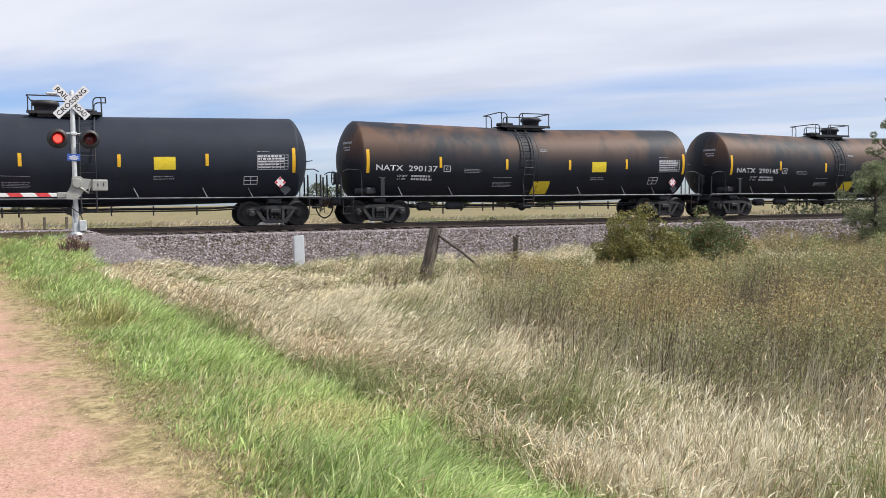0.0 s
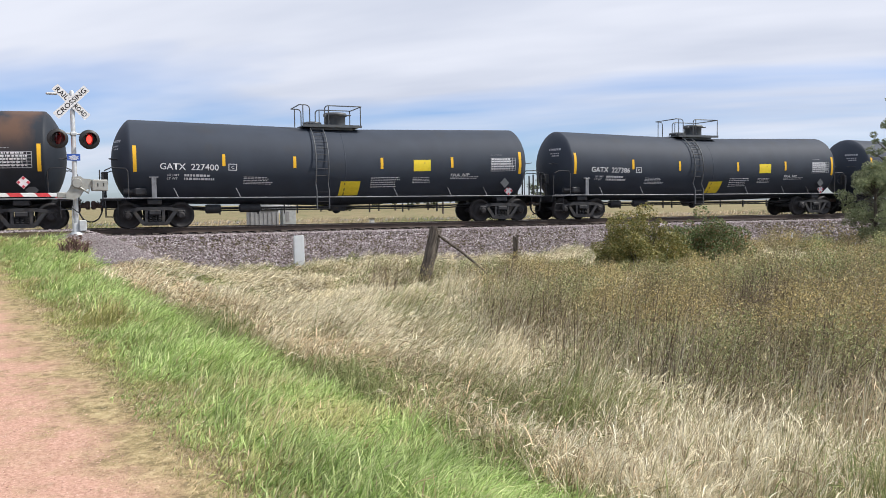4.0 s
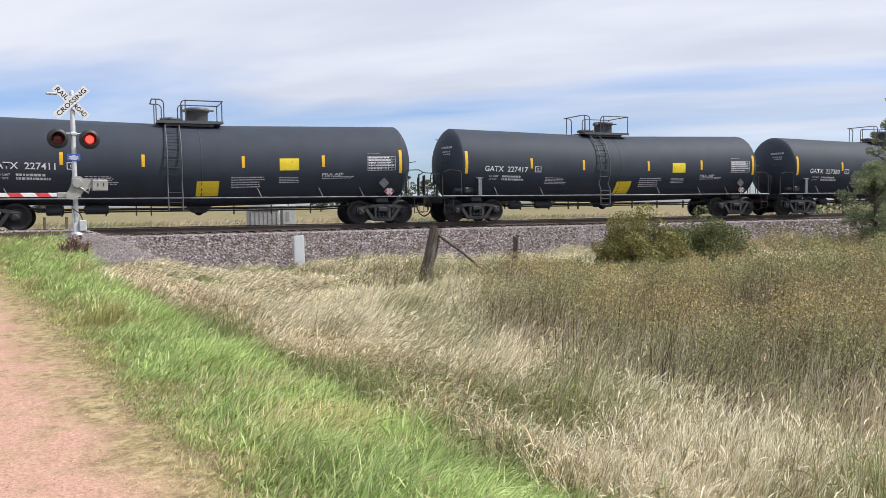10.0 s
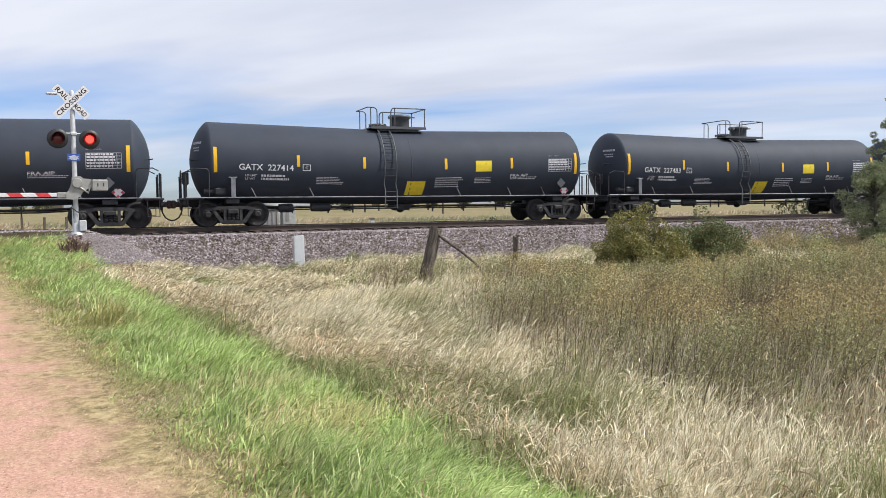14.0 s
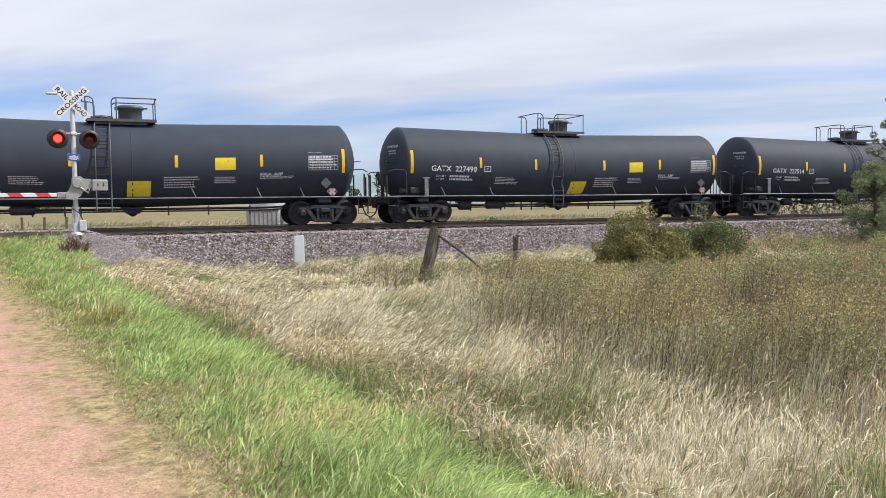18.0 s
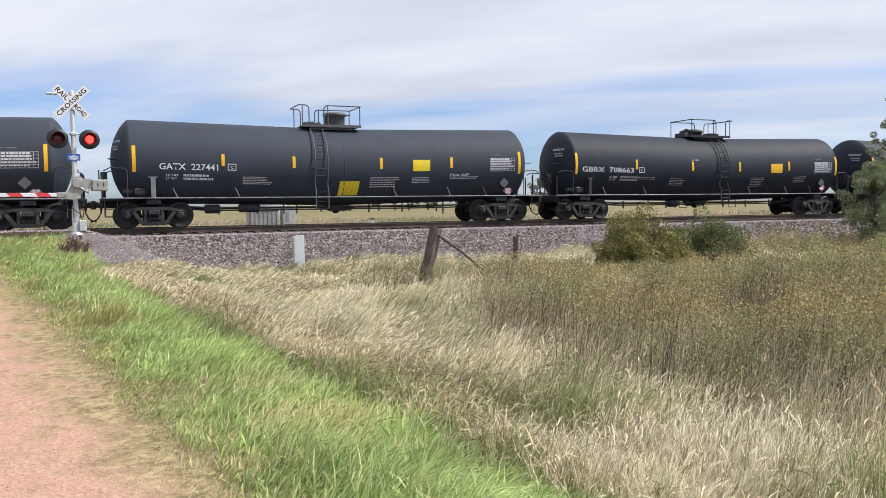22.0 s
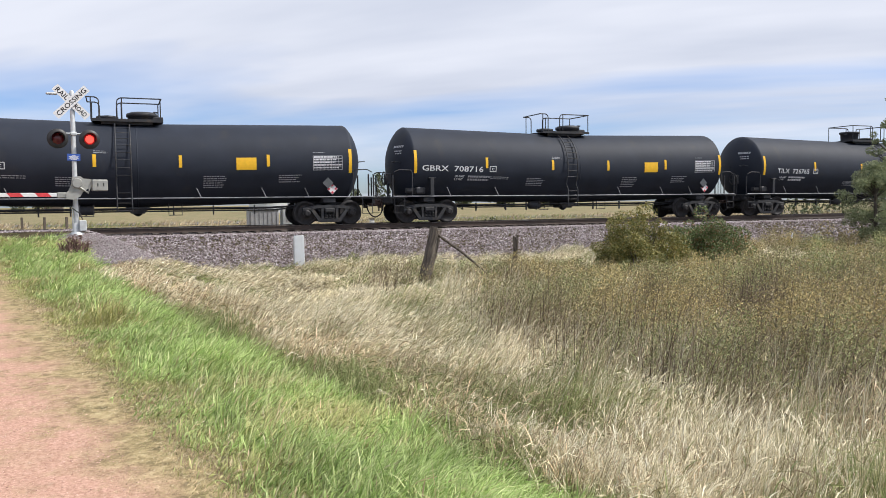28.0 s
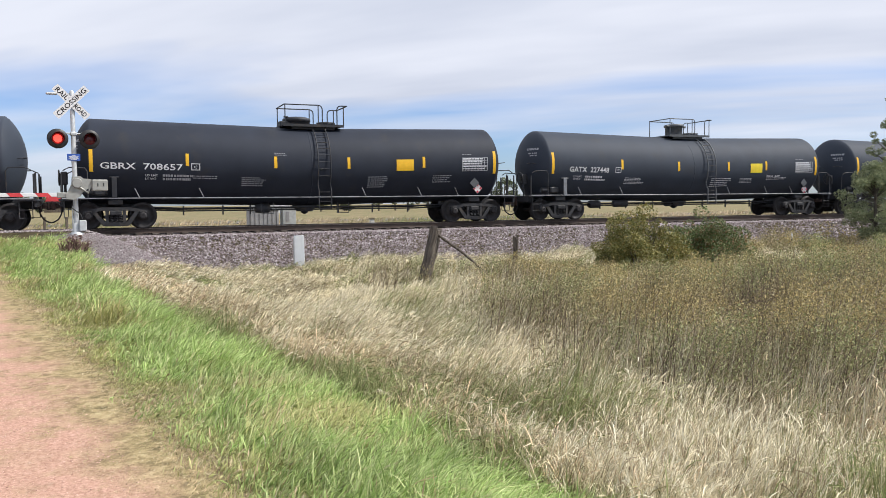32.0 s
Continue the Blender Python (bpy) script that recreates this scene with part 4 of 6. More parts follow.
# place along the train at the clip's start, kind, housing turned, mark
CARS = [
    (-1.28, "N", True, ""), (16.63, "N", False, "NATX 290137"), (34.50, "N", False, "NATX 290145"), (52.50, "N", False, "PROX 290133"),
    (70.49, "G", False, "GATX 227400"), (88.23, "G", False, "GATX 227386"), (106.08, "G", False, "GATX 227428"), (123.97, "G", False, "GATX 227375"),
    (141.90, "G", False, "GATX 227419"), (159.85, "G", False, "GATX 227411"), (177.74, "G", False, "GATX 227417"), (195.64, "G", False, "GATX 227380"),
    (213.53, "G", False, "GATX 227381"), (231.48, "G", False, "GATX 227414"), (249.31, "G", False, "GATX 227483"), (267.22, "G", False, "GATX 227480"),
    (285.09, "G", False, "GATX 227500"), (302.93, "G", False, "GATX 227490"), (320.78, "G", False, "GATX 227514"), (338.62, "G", False, "GATX 227397"),
    (356.39, "G", False, "GATX 227441"), (374.32, "B", True, "GBRX 708663"), (392.23, "B", True, "GBRX 708652"), (410.14, "B", False, "GBRX 708739"),
    (428.08, "B", False, "GBRX 708717"), (446.02, "B", False, "GBRX 708714"), (463.93, "B", False, "GBRX 708716"), (481.82, "T", True, "TILX 726765"),
    (499.69, "G", True, "GATX 227736"), (517.63, "B", True, "GBRX 708657"), (535.56, "G", True, "GATX 227448"), (553.52, "G", True, ""), (571.44, "G", True, "")]
TEXT_SPAN = {"N": (-7.19, -4.63), "G": (-6.70, -4.70), "B": (-7.34, -4.65), "T": (-6.69, -4.64)}
COATS = {"N": (TANK_RUST, "black tank car with rust-brown stains on four-wheel bogies"),
         "G": (TANK_GREY, "dark grey tank car with yellow stripes on four-wheel bogies"),
         "B": (TANK_BLACK, "glossy black tank car with yellow stripes on four-wheel bogies"),
         "T": (TANK_BLACK, "glossy black tank car with two yellow panels")}
TRAIN = []


def build_train():
    made = {}
    for at, kind, flip, mark in CARS:
        key = (kind, flip)
        if key not in made:
            coat = COATS["T"] if key == ("N", True) else COATS[kind]
            car = made[key] = tank_car(kind, flip, coat[0], COATS["B"][1] if key == ("N", True) else coat[1])
            car.matrix_basis = pose(at, 0, 0)
        else:
            car = copy_thing(made[key], pose(at, 0, 0))
            for c in list(car.children_recursive):
                if c.name.startswith("car_number"):
                    bpy.data.objects.remove(c)
        if mark:
            tank = next(c for c in car.children if c.name.startswith("tank"))
            if mark.startswith("PROX"):
                tank.material_slots[0].link, tank.material_slots[0].material = "OBJECT", TANK_FADED
                tagged(car, "faded black tank car with a patch of rust on four-wheel bogies")
            a, b = TEXT_SPAN[kind]
            part("car_number", lettering(mark.replace(" ", "  "), a, b, -0.31, -0.085), WHITE, tank, "white stencilled car number")
        TRAIN.append((car, at))


build_train()


# ---- crossing signal ----
def crossing_signal():
    x, y = -1.04, -4.95
    z = float(land(x, y))
    sig = thing("crossing_signal", "grey crossing signal with crossbuck, red lamps and lowered gate", "crossing signal", at=pose(x, y, z, 0, 0, 9))
    # local -y faces the road's traffic
    part("mast", Shape().lathe([(0.07, 0.0), (0.066, 4.20), (0.05, 4.26), (0.02, 4.28)], 18), GALV, sig)
    part("base_flange", Shape().lathe([(0.19, -0.12), (0.19, 0.05), (0.10, 0.10), (0.10, 0.34), (0.075, 0.36)], 16), GALV, sig)
    part("junction_box", Shape().box((0.16, -0.08, 0.27), (0.20, 0.18, 0.32), 0.02), GALV, sig, "small white junction box")
    part("cable", Shape().tube([(-0.09, -0.06, 1.0), (-0.12, -0.10, 0.8), (0.10, -0.10, 0.62), (0.16, -0.08, 0.45)], 0.016, 6), RUBBER, sig)
    part("conduit", Shape().tube([(-0.10, -0.02, 0.0), (-0.10, -0.02, 0.85)], 0.02, 6), GALV, sig)
    c = Vector((-0.03, -0.10, 3.92))
    for n, (words, a) in enumerate((("RAILROAD", 45), ("CROSSING", -45))):
        m = Matrix.Translation(c + Vector((0, -0.03 * n, 0))) @ Matrix.Rotation(radians(a), 4, "Y")
        w = 0.61
        s = Shape().plate([(-w, -0.10), (-w + 0.012, -0.1145), (w - 0.012, -0.1145), (w, -0.10), (w, 0.10), (w - 0.012, 0.1145), (-w + 0.012, 0.1145), (-w, 0.10)], -0.004, 0.004)
        blade = part("crossbuck_blade", s, SIGN_WHITE, sig, "white crossbuck blade with black letters")
        blade.matrix_basis = m
        half = [words] if n else [words[:4], words[4:]]
        for j, h in enumerate(half):
            me = text_mesh(h, 1.0, lambda p, q: (p, q, 0))
            co = np.array([v.co[:] for v in me.vertices])
            lo, hi = co.min(0), co.max(0)
            u0, u1 = (-0.545, 0.545) if n else ((-0.545, -0.13), (0.13, 0.545))[j]
            for v in me.vertices:
                v.co = (u0 + (u1 - u0) * (v.co.x - lo[0]) / (hi[0] - lo[0]), -0.0075, -0.068 + 0.136 * (v.co.y - lo[1]) / (hi[1] - lo[1]))
            me.materials.append(SIGN_BLACK)
            part("letters", me, SIGN_BLACK, blade)
    part("blade_bracket", Shape().box((-0.01, -0.075, 3.92), (0.16, 0.05, 0.20), 0.01), GALV, sig)
    # small lamp head on an arm at the top
    part("lamp_arm", Shape().tube([(0, 0, 4.16), (-0.2, 0.12, 4.18), (-0.42, 0.2, 4.18)], 0.018, 6), GALV, sig)
    part("lamp_head", Shape().box((-0.52, 0.24, 4.18), (0.30, 0.16, 0.06), 0.02), GALV, sig)
    # cross arm with the two flashing lamps
    part("cross_arm", Shape().tube([(-0.44, -0.02, 3.00), (0.44, -0.02, 3.00)], 0.026, 8).box((0, 0, 3.00), (0.18, 0.18, 0.10), 0.02), GALV, sig)
    lamps = []
    for q in (-1, 1):
        m = Matrix.Translation((q * 0.43, -0.06, 2.84)) @ Matrix.Rotation(radians(90), 4, "X")
        back = part("lamp_background", Shape().lathe([(0.165, -0.01), (0.285, -0.012), (0.29, 0.0), (0.285, 0.012), (0.165, 0.01)], 40, m, False), BLACK_HOOD, sig, "round black lamp background")
        part("lamp_case", Shape().lathe([(0.175, -0.06), (0.175, -0.24), (0.10, -0.28)], 28, m), BLACK_HOOD, back)
        hood = Shape()
        n = 24
        vs, fs = [], []
        for i in range(n + 1):
            a = radians(-25 + 230 * i / n)
            for r, d in ((0.178, 0.0), (0.178, 0.30 - 0.14 * abs(a - radians(90)) / radians(115)), (0.186, 0.30 - 0.14 * abs(a - radians(90)) / radians(115)), (0.186, 0.0)):
                vs.append((q * 0.43 + r * math.cos(a), -0.07 - d, 2.84 + r * math.sin(a)))
        for i in range(n):
            for k in range(4):
                fs.append((i * 4 + k, i * 4 + (k + 1) % 4, i * 4 + 4 + (k + 1) % 4, i * 4 + 4 + k))
        part("lamp_hood", hood.add(vs, fs), BLACK_HOOD, back)
        # flashing is imitated by a made-up turn: glowing front face, unlit back face
        lens = part("lamp_drum", Shape().lathe([(0.0005, 0.035), (0.07, 0.031), (0.118, 0.0185)], 28, Matrix.Rotation(radians(90), 4, "X"), False), LAMP_ON, sig, "red lamp lens")
        dark = Shape().lathe([(0.0005, 0.035), (0.07, 0.031), (0.12, 0.018), (0.160, 0.002)], 28, Matrix.Rotation(radians(-90), 4, "X"), False)
        part("dark_lens", dark, LAMP_OFF, lens)
        part("lens_rim", Shape().lathe([(0.118, 0.0185), (0.14, 0.011), (0.160, 0.002)], 28, Matrix.Rotation(radians(90), 4, "X"), False), LAMP_RIM, lens)
        lens.matrix_basis = pose(q * 0.43, -0.085, 2.84)
        lamps.append(lens)
    plate = part("notice_plate", Shape().box((-0.02, -0.085, 2.30), (0.36, 0.012, 0.20), 0.004), BLUE, sig, "blue emergency notice plate")
    pr = Shape()
    for i, (a, w) in enumerate(((0.055, 0.10), (0.02, 0.26), (-0.01, 0.22), (-0.04, 0.26), (-0.065, 0.16))):
        pr.box((-0.02, -0.093, 2.30 + a), (w, 0.004, 0.014))
    part("notice_print", pr, SIGN_WHITE, plate)
    # gate mechanism
    gx = Shape().plate([(-0.28, 1.067), (-0.05, 1.044), (0.10, 1.137), (0.20, 1.299), (0.42, 1.415), (0.42, 1.647), (0.20, 1.670), (0.12, 1.740), (-0.10, 1.717), (-0.12, 1.508), (-0.20, 1.322), (-0.28, 1.230)], -0.26, -0.12)
    part("gate_bracket", gx, ALU, sig, "grey cast gate bracket")
    part("gate_motor_box", Shape().box((0.64, -0.20, 1.47), (0.44, 0.30, 0.34), 0.03), ALU, sig)
    for u in (0.58, 0.74):
        part("box_slot", Shape().box((u, -0.355, 1.49), (0.025, 0.01, 0.10)), BLACK_HOOD, sig)
    part("gate_pivot", Shape().lathe([(0.13, -0.05), (0.15, 0.0), (0.13, 0.06)], 20, Matrix.Translation((0.02, -0.28, 1.53)) @ Matrix.Rotation(radians(90), 4, "X")), ALU, sig)
    part("counterweight_arm", Shape().tube([(0.10, -0.30, 1.4), (0.32, -0.30, 1.24), (0.36, -0.30, 1.4)], 0.03, 8), ALU, sig)
    arm = part("gate_arm", Shape().box((-3.6, -0.20, 1.19), (6.6, 0.03, 0.115), 0.01), SIGN_WHITE, sig, "lowered gate arm striped red and white")
    part("arm_foot", Shape().box((-0.36, -0.20, 1.18), (0.32, 0.06, 0.16), 0.02), ALU, sig)
    for i in range(9):
        u = -0.66 - i * 0.72
        part("red_stripe", Shape().plate([(u - 0.34, 1.133), (u, 1.133), (u - 0.10, 1.247), (u - 0.44, 1.247)], -0.219, -0.213), RED_SHEET, arm)
    return lamps


LAMPS = crossing_signal()


# ---- marker, fence posts, signal cabinets ----
def on_land(x, y, dz=0.0, rx=0, ry=0, rz=0):
    return pose(x, y, float(land(x, y)) + dz, rx, ry, rz)


def marker_post():
    x, y = 5.56, -5.25
    t = thing("marker_post", "white plastic line marker post standing at the ballast's foot", "marker post", at=on_land(x, y, 0, 0, 0, -12))
    top = -0.22 - float(land(x, y))
    part("panel", Shape().box((0.02, 0, top - 0.50), (0.32, 0.04, 1.0), 0.01), WHITE_PLASTIC, t)
    # left side in a greyer material, its shade away from the sun put into colour
    part("rear_panel", Shape().box((-0.155, 0.07, top - 0.52), (0.03, 0.14, 0.94), 0.008), GALV, t)
    part("stake", Shape().box((0.10, 0.0, top / 2 - 0.4), (0.10, 0.035, top - 0.1), 0.008), WHITE_PLASTIC, t)


def wooden_post(x, y, top, r, lean, rz, name, label):
    z = float(land(x, y))
    h = top - z
    rnd = random.Random(int(x * 100))
    s = Shape()
    n = 14
    vs, fs = [], []
    rows = 9
    for i in range(rows):
        t = i / (rows - 1)
        for k in range(n):
            a = 2 * math.pi * k / n
            rr = r * (1.08 - 0.12 * t) * (1 + 0.10 * math.sin(3 * a + x) + rnd.uniform(-0.06, 0.06))
            zz = h * t + (0.06 * math.sin(2 * a + 1) + rnd.uniform(-0.03, 0.03) if i == rows - 1 else 0) - (0.2 if i == 0 else 0)
            vs.append((rr * math.cos(a), rr * math.sin(a), zz))
    for i in range(rows - 1):
        for k in range(n):
            a, b = i * n + k, i * n + (k + 1) % n
            fs.append((a, b, b + n, a + n))
    fs.append(tuple(range((rows - 1) * n, rows * n)))
    s.add(vs, fs)
    ob = solid(name, s, POST_WOOD, label, "fence post", "fence posts")
    ob.matrix_basis = pose(x, y, z, 0, lean, rz)
    return ob


def fence():
    wooden_post(7.30, -11.95, 0.19, 0.155, 13.5, 0, "fence_post", "thick weathered wooden corner post leaning in grass")
    wooden_post(11.18, -9.75, -0.27, 0.085, 1, 0, "fence_post", "thin grey wooden fence post in grass")
    brace = Shape().tube([(7.66, -12.05, 0.02), (8.30, -12.25, -0.47), (8.95, -12.45, -1.05)], [0.036, 0.034, 0.030], 8)
    solid("brace_pole", brace, POST_WOOD, "weathered brace pole slanting from the corner post", "fence brace")
    for x, y, top in ((14.28, -12.9, -0.18), (23.6, -8.42, -0.28)):
        z = float(land(x, y))
        t = thing("steel_fence_post", "rusty steel fence post with a white tip", "fence post", "steel fence posts", at=pose(x, y, z, 0, 3, 0))
        part("bar", Shape().box((0, 0, (top - z) / 2 - 0.2), (0.035, 0.035, top - z), 0.004), STEEL_DARK, t)
        part("tip", Shape().box((0, 0, top - z - 0.30), (0.05, 0.05, 0.24), 0.01), SIGN_WHITE, t, "white painted tip")
    for k, z in enumerate((-0.35, -0.65)):
        wire = Shape().tube([(7.45, -11.95, z), (9.3, -10.9, z - 0.08), (11.18, -9.75, z)], 0.006, 4)
        solid("fence_wire", wire, STEEL_DARK, "rusty sagging fence wire between the posts", "fence wire", "fence wires")


def cabinets():
    y = 9.0
    z = float(land(7, y))
    t = thing("signal_cabinet", "pale grey ribbed metal cabinet standing beyond the track", "cabinet", at=pose(7.2, y, z))
    part("body", Shape().box((-0.35, 0, 0.72), (1.45, 0.9, 1.44), 0.02), CABINET, t)
    part("roof", Shape().box((-0.35, 0, 1.47), (1.55, 1.0, 0.06), 0.01), CABINET, t)
    for i in range(7):
        part("rib", Shape().box((-0.98 + i * 0.21, -0.46, 0.70), (0.05, 0.03, 1.3), 0.006), CABINET, t)
    t = thing("relay_cabinet", "taller white metal cabinet beside the ribbed one", "cabinet", at=pose(8.1, y - 0.1, z))
    part("body", Shape().box((0, 0, 0.82), (0.66, 0.8, 1.64), 0.02), GALV, t)
    part("vent", Shape().box((-0.1, -0.41, 1.1), (0.16, 0.02, 0.5), 0.004), CABINET, t)
    part("lamp", Shape().lathe([(0.06, 0), (0.06, 0.16), (0.03, 0.2)], 12, Matrix.Translation((0.05, 0, 1.64))), CABINET, t)
    t = thing("white_stub_post", "short white post with a brown cap in the dry grass", "post", at=on_land(12.7, 9.5))
    part("shaft", Shape().box((0, 0, 0.42), (0.22, 0.22, 0.84), 0.02), SIGN_WHITE, t)
    part("cap", Shape().box((0, 0, 0.87), (0.28, 0.28, 0.06), 0.01), POST_WOOD, t)


marker_post()
fence()
cabinets()


# ---- plants ----
RS = np.random.RandomState(11)


PATCHES = {}
SWAYING = []
TRI = np.array([(0, 1, 3), (0, 3, 2), (2, 3, 5), (2, 5, 4), (4, 5, 6)])
KITE = np.array([(0, 2, 1), (1, 2, 3)])


def blades(name, x, y, height, width, lean, wind, material, label, category, jitter=0.35, seat=None, patch="", leaf=False):
    """Bent tapering blades, or short leaves, one to a place, joined in one mesh or gathered for swaying patches. wind: direction in which they lean."""
    n = len(x)
    z = land(x, y) - 0.02 if seat is None else seat
    yaw = RS.uniform(0, 2 * np.pi, n)
    wx, wy = np.cos(wind) + RS.normal(0, jitter, n), np.sin(wind) + RS.normal(0, jitter, n)
    t = np.array([0.0, 0.45, 1.0]) if leaf else np.array([0.0, 0.38, 0.74, 1.0])
    out = lean[:, None] * height[:, None] * t[None] ** 1.8
    up = height[:, None] * (t[None] - 0.28 * np.clip(lean[:, None], 0, 1.4) * t[None] ** 2)
    c = np.stack([x[:, None] + wx[:, None] * out, y[:, None] + wy[:, None] * out, z[:, None] + up], -1)
    side = np.stack([np.cos(yaw), np.sin(yaw), np.zeros(n)], -1)[:, None] * width[:, None, None] / 2
    if leaf:
        tri = KITE
        v = np.stack([c[:, 0], (c - side)[:, 1], (c + side)[:, 1], c[:, 2]], 1)
    else:
        tri = TRI
        w = side * np.array([0.7, 1.0, 0.7])[None, :, None]
        v = np.empty((n, 7, 3))
        v[:, 0:6:2], v[:, 1:6:2], v[:, 6] = c[:, :3] - w, c[:, :3] + w, c[:, 3]
    if patch:
        PATCHES.setdefault(patch, []).append((v, tri, material, x, y))
        return None
    f = (np.arange(n)[:, None, None] * v.shape[1] + tri[None]).reshape(-1, 3)
    return tagged(new(name, raw_mesh(name, v.reshape(-1, 3), f, material)), label, category, kind="stuff")


def lay_patches(name, label, category, near=2.4, far=7.0, turn=13.0):
    """Set the gathered blades down in square patches, each a rigid piece that sways about its foot."""
    parts = PATCHES[name]
    cells = []
    for v, tri, m, x, y in parts:
        size = np.where(np.hypot(x, y + 31.03) < turn, near, far)
        cells.append(np.floor(x / size) * 1000 + np.floor((y + 40) / size) + np.where(size == far, 500000.5, 0))
    for cell in np.unique(np.concatenate(cells)):
        vs, fs, mats, idx, base = [], [], [], [], 0
        for (v, tri, m, x, y), ids in zip(parts, cells):
            pick = ids == cell
            k = int(pick.sum())
            if k:
                vs.append(v[pick].reshape(-1, 3))
                fs.append((base + np.arange(k)[:, None, None] * v.shape[1] + tri[None]).reshape(-1, 3))
                base += k * v.shape[1]
                if m not in mats:
                    mats.append(m)
                idx.append(np.full(k * len(tri), mats.index(m)))
        v = np.concatenate(vs)
        if len(v) < 200:
            continue
        mid = np.array([v[:, 0].mean(), v[:, 1].mean(), v[:, 2].min()])
        me = raw_mesh(name, v - mid, np.concatenate(fs), mats[0])
        for m in mats[1:]:
            me.materials.append(m)
        me.polygons.foreach_set("material_index", np.concatenate(idx).astype(np.int32))
        ob = tagged(new(name, me), label, category, kind="stuff")
        ob.location = mid
        SWAYING.append((ob, Vector(mid)))


def fan(n, r0, r1, a0=-9, a1=54, power=1.0):
    """Places in front of the camera, thicker close to it."""
    a = np.radians(RS.uniform(a0, a1, n))
    r = r0 + (r1 - r0) * RS.uniform(0, 1, n) ** power
    return r * np.sin(a), -31.03 + r * np.cos(a)


GRIDS = np.random.RandomState(5).uniform(0, 1, (64, 64))


def clumped(x, y, scale=0.9, seed=0.0):
    """Soft uneven patches between 0 and 1 over the plan."""
    total = 0
    for size, share in ((2.6, 0.62), (0.9, 0.38)):
        u, v = np.asarray(x) / (scale * size) + seed * 7.3, np.asarray(y) / (scale * size) + seed * 3.1
        i, j = np.floor(u).astype(int), np.floor(v).astype(int)
        a, b = sstep(0, 1, u - i), sstep(0, 1, v - j)
        g = lambda p, q: GRIDS[(i + p) % 64, (j + q) % 64]
        total = total + share * ((g(0, 0) * (1 - a) + g(1, 0) * a) * (1 - b) + (g(0, 1) * (1 - a) + g(1, 1) * a) * b)
    return total


def weed_edge(y):
    """How far from the road's edge the weeds of the ditch begin."""
    return np.interp(y, (-30, -25, -22, -20, -17.6, -14, -11), (4.5, 5.0, 5.4, 6.3, 7.6, 9.6, 11.2))


def weed_zone(x, y):
    s = x - road_edge(y) + 1.5 * (clumped(x, y, 0.5, 9.0) - 0.5)
    back = -11.0 - 0.22 * np.clip(x - 11, 0, 10) + 0.5 * np.sin(x * 0.9)
    return sstep(-0.25, 0.55, s - weed_edge(y)) * (1 - sstep(-0.8, 0.8, y - back))


WIND = radians(8)


def tussocks(x, y, per, spread):
    """Blade places gathered round tussock middles, with each blade's tussock."""
    n = len(x)
    own = np.repeat(np.arange(n), per)
    r = np.repeat(spread, per) if np.ndim(spread) else spread
    return x[own] + RS.normal(0, 1, n * per) * r, y[own] + RS.normal(0, 1, n * per) * r, own


THIN = np.array([(0, 1, 3), (0, 3, 2), (2, 3, 4)])


def arched(x, y, z, length, width, rise0, droop, heading, material, patch, thin=False):
    """Leaves that leave their stem at an angle and bend over: rise0 and droop in radians."""
    n = len(x)
    k = 2 if thin else 3
    a = rise0[:, None] - droop[:, None] * np.array([0.1, 0.7] if thin else [0.0, 0.4, 0.85])[None]
    out = np.concatenate([np.zeros((n, 1)), np.cumsum(np.cos(a), 1)], 1) * length[:, None] / k
    up = np.concatenate([np.zeros((n, 1)), np.cumsum(np.sin(a), 1)], 1) * length[:, None] / k
    c = np.stack([x[:, None] + np.cos(heading)[:, None] * out, y[:, None] + np.sin(heading)[:, None] * out, z[:, None] + up], -1)
    roll = RS.normal(0, 0.6, n)
    side = np.stack([-np.sin(heading) * np.cos(roll), np.cos(heading) * np.cos(roll), np.sin(roll)], -1)[:, None] * width[:, None, None] / 2
    w = side * np.array([0.9, 1.0] if thin else [0.5, 1.0, 0.7])[None, :, None]
    v = np.empty((n, 2 * k + 1, 3))
    v[:, 0:2 * k:2], v[:, 1:2 * k:2], v[:, 2 * k] = c[:, :k] - w, c[:, :k] + w, c[:, k]
    PATCHES.setdefault(patch, []).append((v, THIN if thin else TRI, material, x, y))


def stem_point(x, y, h, lean, way, t):
    """A place part way up a leaning stem."""
    out = lean * h * t ** 1.8
    return x + np.cos(way) * out, y + np.sin(way) * out, land(x, y) + h * (t - 0.28 * np.clip(lean, 0, 1.4) * t ** 2)


